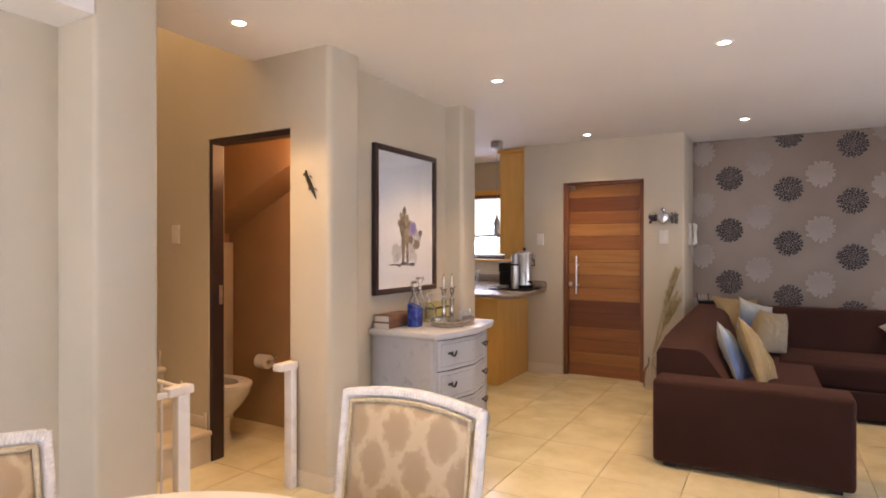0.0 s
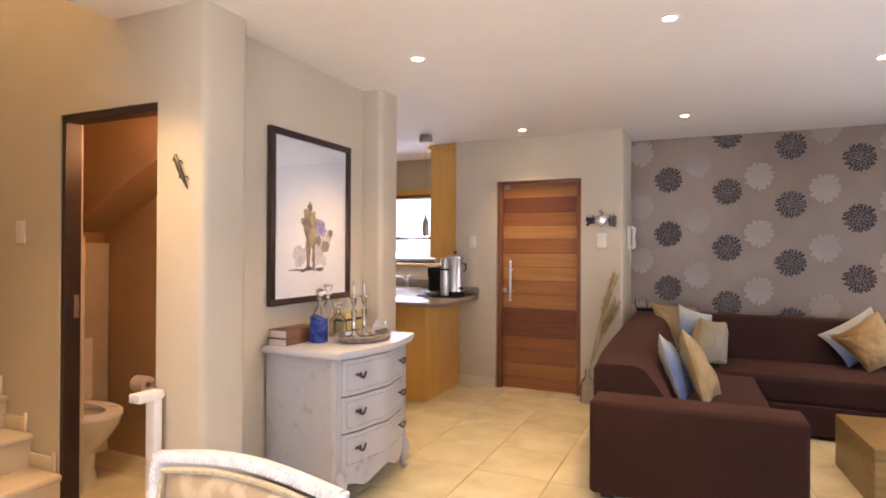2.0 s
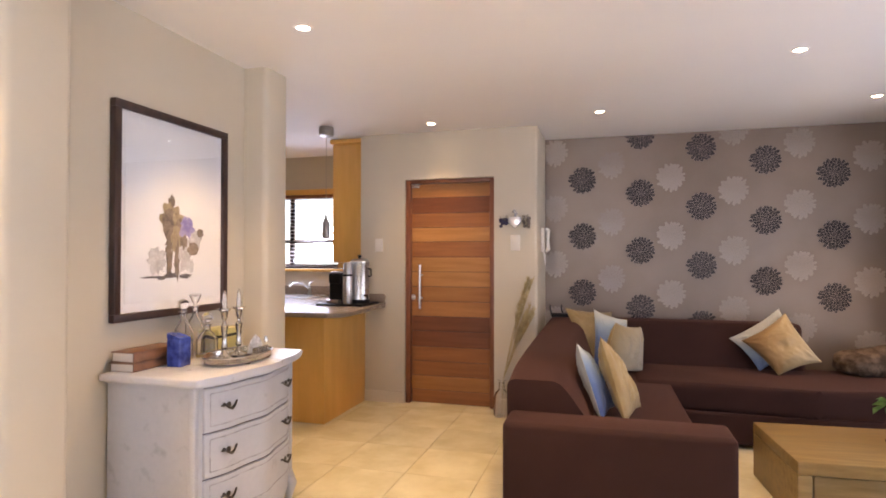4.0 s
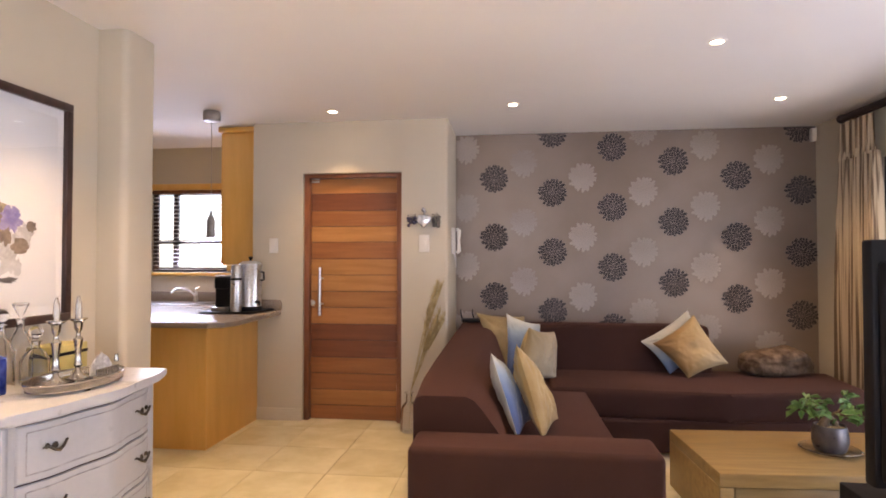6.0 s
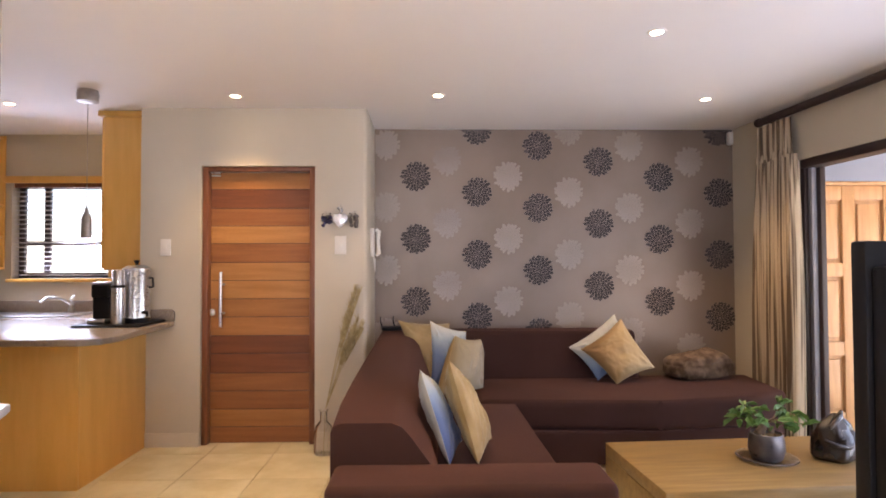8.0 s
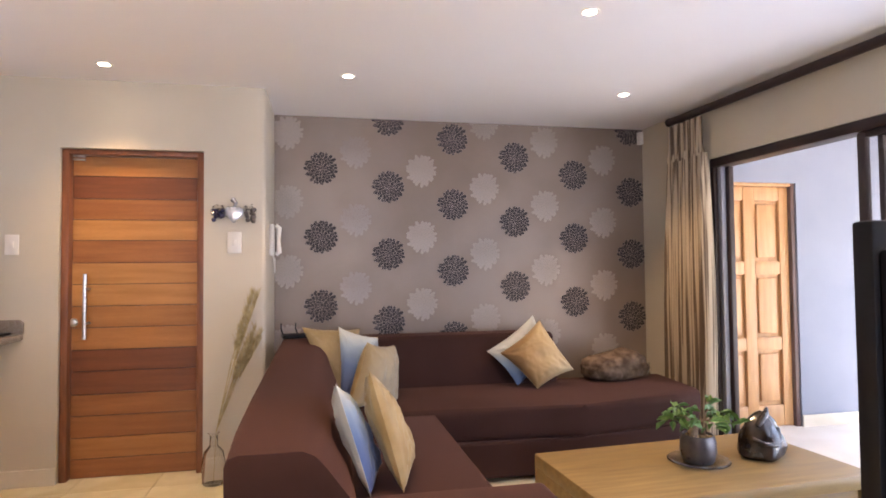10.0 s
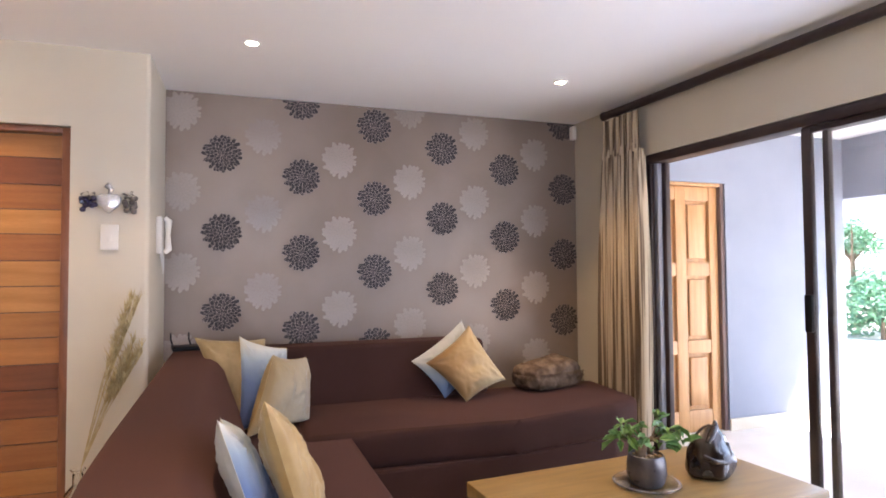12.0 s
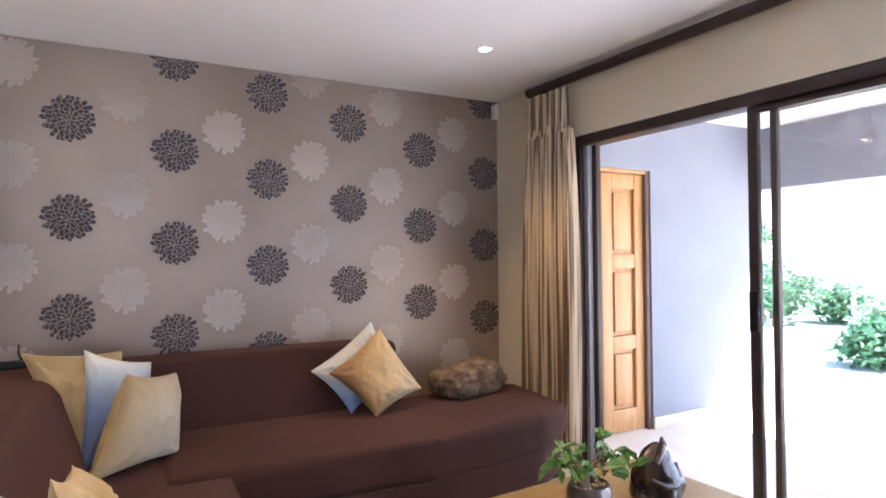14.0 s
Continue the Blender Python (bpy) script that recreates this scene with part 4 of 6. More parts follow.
# ---- things on the chest ----
LEATHER = mat("brown_book_cover", (0.14, 0.060, 0.030), (0.22, 0.10, 0.05), scale=20, rough=0.45, fine=0.15)
PAGES = mat("book_pages", (0.66, 0.60, 0.52), (0.74, 0.68, 0.60), scale=10, rough=0.8, stretch=(1, 1, 60), fine=0.1)
CHZ = 0.8225
for i, (dx, dy, w, d, h, a) in enumerate(((0, 0, 0.064, 0.145, 0.040, 1), (0.001, 0.004, 0.062, 0.14, 0.045, -1))):
    z0 = CHZ + (0.0405 if i else 0)
    bk = thing("book", pose(-2.062 + dx, 3.085 + dy, z0, 0, 0, a), "thick brown leather-bound book lying on the chest" if i else "dark bound book lying under another book", "book", "stacked books")
    part("page_block", box(-w + 0.006, w - 0.004, -d + 0.006, d - 0.006, 0.004, h - 0.004), PAGES, bk)
    part("cover", box(-w, w, -d, d, h - 0.004, h, 0.001), LEATHER, bk)
    part("cover", box(-w, w, -d, d, 0, 0.004, 0.001), LEATHER, bk)
    part("spine", box(w - 0.004, w + 0.003, -d, d, 0.004, h - 0.004, 0.001), LEATHER, bk)
COBALT = mat("cobalt_glass", (0.012, 0.022, 0.16), (0.05, 0.085, 0.34), scale=28, rough=0.2, bump=0.5, bscale=35, fine=0.3, bdist=0.006)
_v = thing("blue_jar", pose(-1.925, 3.13, CHZ), "square cobalt blue patterned jar with a chipped rim", "jar")
part("body", box(-0.038, 0.038, -0.038, 0.038, 0, 0.128, 0.010, 3), COBALT, _v)
part("rim", prism([(-0.038, 0.0), (-0.038, 0.030), (-0.016, 0.020), (0.01, 0.010), (0.035, 0.006), (0.038, 0.0)], -0.034, 0.034, 0.003, 2, axis="y"), COBALT, _v, m=pose(0, 0, 0.1265))


def build_decanter(m, r, h, stopper, label):
    d = thing("decanter", m, label, "decanter", "glass decanters")
    part("body", lathe([(0, 0.0), (r, 0.0), (r * 1.05, 0.012), (r * 1.02, h * 0.55), (r * 0.7, h * 0.72), (r * 0.32, h * 0.82), (r * 0.32, h * 0.96), (r * 0.5, h), (r * 0.22, h), (r * 0.22, h * 0.8), (r * 0.55, h * 0.70), (r * 0.88, h * 0.52), (r * 0.9, 0.02), (0, 0.016)], 28), CLEAR, d)
    if stopper == "ball":
        part("stopper", lathe([(0, h * 0.9), (r * 0.2, h * 0.9), (r * 0.2, h + 0.008)] + [(0.026 * math.sin(a * math.pi / 10), h + 0.034 - 0.026 * math.cos(a * math.pi / 10)) for a in range(2, 11)], 24), CLEAR, d)
    else:
        part("stopper", lathe([(0, h * 0.9), (r * 0.2, h * 0.9), (r * 0.2, h + 0.01), (0.014, h + 0.02), (0.030, h + 0.055), (0.026, h + 0.06), (0, h + 0.05)], 24), CLEAR, d)


build_decanter(pose(-2.02, 3.27, CHZ), 0.045, 0.235, "ball", "clear glass decanter with a round ball stopper")
build_decanter(pose(-2.05, 3.39, CHZ), 0.042, 0.25, "cone", "clear glass decanter with a flared stopper")
build_decanter(pose(-1.955, 3.36, CHZ), 0.050, 0.165, "ball", "squat clear glass decanter with a ball stopper")
OLIVEBOX = mat("yellow_card_box", (0.42, 0.36, 0.13), (0.50, 0.43, 0.17), scale=8, rough=0.55)
_v = thing("gift_box", pose(-2.02, 3.55, CHZ), "yellow card box with a dark ribbon band on the chest", "box")
part("carton", box(-0.06, 0.06, -0.095, 0.095, 0, 0.125, 0.003), OLIVEBOX, _v)
part("ribbon", box(-0.0615, 0.0615, -0.0965, 0.0965, 0.082, 0.096, 0.001), BLACK, _v)


def build_tray():
    t = thing("silver_tray", pose(-1.755, 3.335, CHZ, 0, 0, 4), "oval silver gallery tray with pierced rim", "tray")
    k = 48
    ry, rx = 0.205, 0.125
    ring = lambda r, z: [(rx * r * math.cos(2 * math.pi * i / k), ry * r * math.sin(2 * math.pi * i / k), z) for i in range(k)]
    b = bmesh.new()
    prism([(p[0], p[1]) for p in ring(1, 0)], 0.012, 0.018, bm=b)
    part("base", b, SILVER, t)
    part("rim", tube(ring(1.05, 0.040) + ring(1.05, 0.040)[:1], 0.0045, 8), SILVER, t)
    part("lower_rim", tube(ring(1.0, 0.014) + ring(1.0, 0.014)[:1], 0.004, 8), SILVER, t)
    b = bmesh.new()
    for i in range(0, 3 * k):
        a = 2 * math.pi * i / (3 * k)
        tube([(rx * math.cos(a), ry * math.sin(a), 0.016), (rx * 1.05 * math.cos(a), ry * 1.05 * math.sin(a), 0.039)], 0.0026, 5, bm=b)
    tagged(part("gallery", b, SILVER, t), "row of pierced silver pales")
    for a in (0.5, 2.6, 3.7, 5.8):
        part("foot", lathe([(0, 0), (0.010, 0.0), (0.012, 0.005), (0.006, 0.013), (0, 0.013)], 12), SILVER, t, m=pose(rx * 0.9 * math.cos(a), ry * 0.9 * math.sin(a), 0))


build_tray()
WAX = mat("white_wax", (0.78, 0.74, 0.68), (0.82, 0.78, 0.72), scale=10, rough=0.4)


def build_candlestick(m):
    c = thing("candlestick", m, "tall turned silver candlestick with a white candle in glass", "candlestick", "silver candlesticks")
    part("stem", lathe([(r, z * 1.1) for r, z in ((0, 0), (0.042, 0.0), (0.043, 0.006), (0.025, 0.014), (0.012, 0.026), (0.009, 0.04), (0.016, 0.05), (0.012, 0.06), (0.010, 0.09), (0.016, 0.13), (0.018, 0.14), (0.009, 0.15), (0.008, 0.165), (0.014, 0.175), (0.017, 0.20), (0.026, 0.206), (0.026, 0.21), (0, 0.21))], 24), SILVER, c)
    part("drip_pan", lathe([(r, z * 1.1) for r, z in ((0.0, 0.208), (0.032, 0.210), (0.034, 0.214), (0.0, 0.213))], 24), SILVER, c)
    part("candle", lathe([(r, z * 1.1) for r, z in ((0, 0.214), (0.0075, 0.214), (0.007, 0.26), (0.003, 0.275), (0, 0.278))], 16), WAX, c)
    part("bulb_glass", lathe([(r, z * 1.1) for r, z in ((0.0115, 0.214), (0.0125, 0.235), (0.010, 0.27), (0.004, 0.292), (0.003, 0.291), (0.0085, 0.27), (0.011, 0.235), (0.0105, 0.2145))], 16), CLEAR, c)


build_candlestick(pose(-1.785, 3.265, CHZ + 0.019))
build_candlestick(pose(-1.785, 3.375, CHZ + 0.019))


FROSTED = mat("cut_frosted_glass", (0.45, 0.44, 0.43), (0.66, 0.65, 0.64), scale=60, rough=0.25, bump=0.5, bscale=160, fine=0.2)


def build_napkin_rack():
    t = thing("silver_rack", pose(-1.72, 3.43, CHZ + 0.019), "small silver rack with cups and an arched glass back", "silverware")
    part("base", box(-0.02, 0.03, -0.065, 0.065, 0, 0.012, 0.003), SILVER, t)
    for i in range(8):
        part("cup", lathe([(0, 0.012), (0.004, 0.012), (0.004, 0.022), (0.0065, 0.026), (0.0065, 0.038), (0, 0.036)], 10), SILVER, t, m=pose(0.02, -0.056 + i * 0.016, 0))
    part("back", prism([(-0.062, 0.012), (-0.058, 0.045), (-0.035, 0.075), (-0.006, 0.088), (0, 0.1), (0.006, 0.088), (0.035, 0.075), (0.058, 0.045), (0.062, 0.012)], -0.012, -0.006, 0.0015, 1, axis="x"), FROSTED, t)
    part("jug", lathe([(0, 0.0), (0.008, 0.0), (0.010, 0.012), (0.005, 0.024), (0.006, 0.03)], 10), SILVER, t, m=pose(0.012, 0.06, 0.05))


build_napkin_rack()


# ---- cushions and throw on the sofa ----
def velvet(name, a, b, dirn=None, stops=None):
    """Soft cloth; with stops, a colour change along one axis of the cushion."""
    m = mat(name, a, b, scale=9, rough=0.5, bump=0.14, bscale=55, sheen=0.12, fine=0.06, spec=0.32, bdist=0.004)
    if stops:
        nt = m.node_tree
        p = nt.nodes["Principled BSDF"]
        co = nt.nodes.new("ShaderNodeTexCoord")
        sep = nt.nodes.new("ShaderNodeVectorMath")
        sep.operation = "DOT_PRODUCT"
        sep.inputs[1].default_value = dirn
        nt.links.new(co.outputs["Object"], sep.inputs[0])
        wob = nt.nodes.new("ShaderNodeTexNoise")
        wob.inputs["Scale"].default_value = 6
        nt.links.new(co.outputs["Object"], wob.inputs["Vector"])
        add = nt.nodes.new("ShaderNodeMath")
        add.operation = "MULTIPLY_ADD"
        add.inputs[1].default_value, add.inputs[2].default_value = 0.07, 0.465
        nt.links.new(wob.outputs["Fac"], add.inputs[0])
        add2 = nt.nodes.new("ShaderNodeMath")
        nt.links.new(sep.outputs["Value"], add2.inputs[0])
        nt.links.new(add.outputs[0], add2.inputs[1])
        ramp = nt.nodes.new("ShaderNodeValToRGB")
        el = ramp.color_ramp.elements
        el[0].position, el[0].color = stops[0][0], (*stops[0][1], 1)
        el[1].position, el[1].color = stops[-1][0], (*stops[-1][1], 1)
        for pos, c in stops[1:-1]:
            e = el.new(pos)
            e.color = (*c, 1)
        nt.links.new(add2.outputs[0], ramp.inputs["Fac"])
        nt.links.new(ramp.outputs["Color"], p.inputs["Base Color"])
    return m


OLIVE = velvet("olive_gold_velvet", (0.215, 0.155, 0.073), (0.275, 0.205, 0.104))
GOLD = velvet("gold_velvet", (0.300, 0.200, 0.076), (0.385, 0.280, 0.130))
# tan and champagne run from browner on the left to paler on the right
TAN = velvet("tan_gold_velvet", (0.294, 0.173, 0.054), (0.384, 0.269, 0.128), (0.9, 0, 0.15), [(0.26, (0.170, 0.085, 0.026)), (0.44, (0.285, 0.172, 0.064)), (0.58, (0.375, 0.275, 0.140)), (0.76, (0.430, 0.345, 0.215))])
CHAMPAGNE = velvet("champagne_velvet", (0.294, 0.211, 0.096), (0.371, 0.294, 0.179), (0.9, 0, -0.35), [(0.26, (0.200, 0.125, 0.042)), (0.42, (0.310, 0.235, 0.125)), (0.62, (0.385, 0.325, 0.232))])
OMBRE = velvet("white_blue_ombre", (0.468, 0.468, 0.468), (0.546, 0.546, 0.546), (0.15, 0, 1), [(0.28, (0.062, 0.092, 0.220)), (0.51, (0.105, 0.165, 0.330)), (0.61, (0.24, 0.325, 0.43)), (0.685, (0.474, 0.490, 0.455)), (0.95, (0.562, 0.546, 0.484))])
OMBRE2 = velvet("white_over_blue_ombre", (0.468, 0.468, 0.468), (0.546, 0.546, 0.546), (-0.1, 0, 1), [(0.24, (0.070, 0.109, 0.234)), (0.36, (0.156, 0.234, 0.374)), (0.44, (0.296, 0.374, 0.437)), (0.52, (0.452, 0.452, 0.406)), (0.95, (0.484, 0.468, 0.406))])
PALECLOTH = velvet("pale_cream_velvet", (0.40, 0.385, 0.33), (0.50, 0.48, 0.41))


def build_cushion(corners, thick, cloth, back, label, seed):
    """A plump square cushion spanned between four corners, given round its edge."""
    c = [Vector(p) for p in corners]
    mid = sum(c, Vector()) / 4
    n = (c[3] - c[0]).cross(c[1] - c[0]).normalized()
    t = thing("cushion", pose(*mid), label, "cushion", "sofa cushions")
    k = 40
    shift = Vector((seed * 7.3, seed * 3.1, 0))

    def at(u, v, side):
        # edges pulled in a little between the pointed corners
        pu, pv = u - 0.5, v - 0.5
        pin = 0.10
        uu = 0.5 + pu * (1 - pin * (1 - (2 * pv) ** 2) * (2 * abs(pu)) ** 2)
        vv = 0.5 + pv * (1 - pin * (1 - (2 * pu) ** 2) * (2 * abs(pv)) ** 2)
        p = (c[0] * (1 - uu) + c[1] * uu) * (1 - vv) + (c[3] * (1 - uu) + c[2] * uu) * vv - mid
        puff = max(0.0, (1 - (2 * pu) ** 2) * (1 - (2 * pv) ** 2)) ** 0.42
        w = noise.noise(Vector((u * 3, v * 3, 0)) + shift) * 0.022 + (0.5 - abs(noise.noise(Vector((u * 6, v * 3.2, 2)) + shift))) * 0.016 - 0.006 + (0.4 - abs(noise.noise(Vector((u * 5 + v * 9, v * 5 - u * 8, 5)) + shift))) * 0.014
        for m_, (ku, kv) in enumerate(((0, 0), (1, 0), (1, 1), (0, 1))):
            # gathers that fan out from the corners
            du, dv = abs(u - ku), abs(v - kv)
            d = math.hypot(du, dv)
            w += 0.013 * math.sin(math.atan2(dv, du) * 11 + seed * 2.1 + m_ * 1.7 + 1.5 * noise.noise(Vector((u * 4, v * 4, m_)) + shift)) * math.exp(-((d - 0.2) / 0.13) ** 2)
        edge = min(1, 6 * min(u, 1 - u, v, 1 - v))
        return p + n * side * (thick * 0.5 * puff + w * edge * puff)

    for side, m, nm in ((1, cloth, "front"), (-1, back, "back")):
        b = bmesh.new()
        g = [[b.verts.new(at(i / k, j / k, side)) for i in range(k + 1)] for j in range(k + 1)]
        for j in range(k):
            for i in range(k):
                b.faces.new((g[j][i], g[j][i + 1], g[j + 1][i + 1], g[j + 1][i]))
        ob = part(nm, b, m, t)
    loop = [(i / k, 0) for i in range(k)] + [(1, i / k) for i in range(k)] + [(1 - i / k, 1) for i in range(k)] + [(0, 1 - i / k) for i in range(k)]
    pts = [at(u, v, 1) for u, v in loop]
    part("piping", tube(pts, 0.0016, 6, closed=True), back, t)
    return t


# corners: top left, top right, bottom right, bottom left, as seen from the room
build_cushion([(-0.405, 5.95, 0.89), (-0.02, 6.03, 0.86), (0.0, 5.80, 0.44), (-0.21, 5.66, 0.42)], 0.14, OLIVE, OLIVE, "olive gold velvet cushion leaning in the sofa corner", 1)
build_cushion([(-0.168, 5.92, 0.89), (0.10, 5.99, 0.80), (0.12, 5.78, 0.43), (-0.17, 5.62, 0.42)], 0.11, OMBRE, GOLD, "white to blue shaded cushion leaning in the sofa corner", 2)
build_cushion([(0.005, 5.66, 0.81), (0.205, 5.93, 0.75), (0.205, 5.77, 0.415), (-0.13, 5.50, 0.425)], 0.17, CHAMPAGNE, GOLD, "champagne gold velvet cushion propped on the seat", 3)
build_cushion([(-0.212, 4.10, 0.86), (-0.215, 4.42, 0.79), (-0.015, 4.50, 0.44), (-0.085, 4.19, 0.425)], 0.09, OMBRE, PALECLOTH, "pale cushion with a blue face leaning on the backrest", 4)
build_cushion([(-0.090, 4.13, 0.895), (-0.085, 4.45, 0.82), (0.135, 4.54, 0.44), (0.040, 4.20, 0.425)], 0.11, GOLD, GOLD, "gold velvet cushion leaning beside a pale one", 5)
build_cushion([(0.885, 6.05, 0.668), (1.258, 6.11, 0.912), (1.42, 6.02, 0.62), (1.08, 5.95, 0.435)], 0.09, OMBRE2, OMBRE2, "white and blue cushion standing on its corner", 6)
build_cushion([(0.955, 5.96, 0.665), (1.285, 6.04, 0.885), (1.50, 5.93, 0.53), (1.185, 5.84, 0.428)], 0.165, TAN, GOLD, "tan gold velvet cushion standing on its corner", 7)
FUR = mat("brown_fur", (0.075, 0.048, 0.032), (0.20, 0.145, 0.105), scale=16, rough=0.95, bump=0.9, bscale=170, fine=0.35, spec=0.1, bdist=0.008, detail=6)


def build_throw():
    t = thing("fur_throw", pose(1.89, 6.07, 0.43, 0, 0, 14), "folded brown faux fur throw lying on the sofa seat", "throw")
    rng = random.Random(4)
    for z0, z1, w, d in ((0.0, 0.14, 0.265, 0.15), (0.025, 0.200, 0.255, 0.142)):
        b = bmesh.new()
        bmesh.ops.create_icosphere(b, subdivisions=5, radius=1)
        for v in b.verts:
            p = v.co.copy()
            e = 0.6 if z0 == 0 else 0.68
            f = lambda q: math.copysign(abs(q) ** e, q)
            q = Vector((f(p.x) * w, f(p.y) * d, (z0 + z1) / 2 + f(p.z) * (z1 - z0) / 2))
            k = noise.noise(q * 9) * 0.016 + noise.noise(q * 45 + Vector((z0 * 9, 0, 0))) * 0.009
            sag = -0.035 * max(0, (q.x - 0.1) / 0.2) + 0.015 * math.sin(q.x * 9)
            v.co = q + p.normalized() * k + Vector((0, 0, sag if z0 > 0 else 0))
            v.co.z = max(0.002, v.co.z)
        part("fold", b, FUR, t)
    b = bmesh.new()
    for _ in range(5200):
        u, w_ = rng.uniform(-0.16, 0.16), rng.uniform(-0.10, 0.10)
        side = rng.random()
        if side < 0.55:
            p = Vector((u, w_, 0.196 - 0.7 * u * u - 1.6 * w_ * w_ - 0.035 * max(0, (u - 0.1) / 0.2) + 0.015 * math.sin(u * 9)))
            d = Vector((rng.gauss(0, 0.7), rng.gauss(0, 0.7), 0.9))
        else:
            p = Vector((u * 1.3, -0.140, rng.uniform(0.02, 0.12)))
            d = Vector((rng.gauss(0, 0.6), -0.7, rng.gauss(-0.4, 0.5)))
        d = d.normalized() * rng.uniform(0.010, 0.022)
        s = d.orthogonal().normalized() * 0.0013
        b.faces.new([b.verts.new(p + s), b.verts.new(p - s), b.verts.new(p + d)])
    tagged(part("pile", b, FUR, t, smooth=False), kind="stuff")


build_throw()


# ---- router and small clock on the corner ledge ----
_v = thing("router", pose(-0.44, 6.24, 0.788, 0, 0, 10), "flat black router with upright antennas on the backrest", "router")
part("case", box(-0.11, 0.11, -0.06, 0.06, 0.0, 0.026, 0.006), BLACK, _v)
for _x in (-0.10, 0.0):
    part("antenna", tube([(_x, 0.05, 0.02), (_x - 0.012, 0.055, 0.06), (_x - 0.012, 0.055, 0.10)], [0.006, 0.005, 0.004], 8), BLACK, _v)
_v = thing("desk_clock", pose(-0.20, 6.27, 0.786), "small dark digital clock on the sofa backrest", "clock")
part("case", box(-0.04, 0.04, -0.012, 0.012, 0, 0.042, 0.003), GREYLEAF, _v)
part("display", box(-0.032, 0.032, -0.0135, -0.0122, 0.008, 0.036), SILVERGLASS, _v)


# ---- vase with dry grass ----
GRASS = mat("dry_grass", (0.36, 0.27, 0.12), (0.52, 0.42, 0.22), scale=30, rough=0.8, fine=0.2)
def build_vase():
    v = thing("glass_vase", pose(-0.905, 5.70, 0), "clear glass bottle vase standing on the floor", "vase")
    part("body", lathe([(0, 0.0), (0.058, 0.0), (0.066, 0.012), (0.068, 0.12), (0.055, 0.19), (0.024, 0.225), (0.022, 0.285), (0.034, 0.30), (0.030, 0.30), (0.018, 0.283), (0.020, 0.222), (0.050, 0.185), (0.063, 0.12), (0.062, 0.015), (0, 0.01)], 28), CLEAR, v)
    rng = random.Random(8)
    g = thing("dry_grass_bunch", pose(-0.905, 5.70, 0.02), "bunch of tall dry pampas grass in a glass vase", "dried plant")
    b = bmesh.new()
    plume = bmesh.new()
    for i in range(13):
        ex, ey, ez = rng.uniform(0.19, 0.28), rng.uniform(0.06, 0.17), rng.uniform(0.75, 1.12)
        pts = [Vector((0.0, 0.0, 0.0)), Vector((0.01, 0.015, 0.28)), Vector((ex * 0.45, ey * 0.4, 0.28 + (ez - 0.28) * 0.5)), Vector((ex, ey, ez))]
        tube(pts, [0.0022, 0.002, 0.0018, 0.001], 5, bm=b)
        for _ in range(130):
            f = rng.uniform(0.15, 1.0)
            p = pts[2].lerp(pts[3], f)
            d = Vector((rng.gauss(0, 0.25), rng.gauss(0, 0.25), 1)) * rng.uniform(0.03, 0.07)
            s = Vector((rng.gauss(0, 1), rng.gauss(0, 1), 0)).normalized() * 0.0036
            plume.faces.new([plume.verts.new(p + s), plume.verts.new(p - s), plume.verts.new(p + d + s * 4 * rng.uniform(-1, 1))])
    part("stalk", b, GRASS, g)
    part("plume", plume, GRASS, g, smooth=False)


build_vase()


# ---- plant, saucer and ornament on the coffee table ----
POT = mat("grey_glazed_pot", (0.085, 0.075, 0.078), (0.15, 0.135, 0.135), scale=14, rough=0.3, metal=0.35, bump=0.2, bscale=30, fine=0.1)
TT = 0.3205
_v = thing("glass_saucer", pose(1.512, 4.535, TT), "clear ribbed glass saucer under the plant pot", "saucer")
part("dish", lathe([(0, 0.0), (0.075, 0.0), (0.12, 0.010), (0.140, 0.017), (0.143, 0.015), (0.12, 0.006), (0.08, -0.0004 + 0.0005)], 40), CLEAR, _v)
_b = bmesh.new()
for _i in range(40):
    _a = 2 * math.pi * _i / 40
    lathe([(0, -0.003), (0.004, 0), (0, 0.003)], 6, bm=_b, m=pose(0.134 * math.cos(_a), 0.134 * math.sin(_a), 0.018))
part("beading", _b, CLEAR, _v)


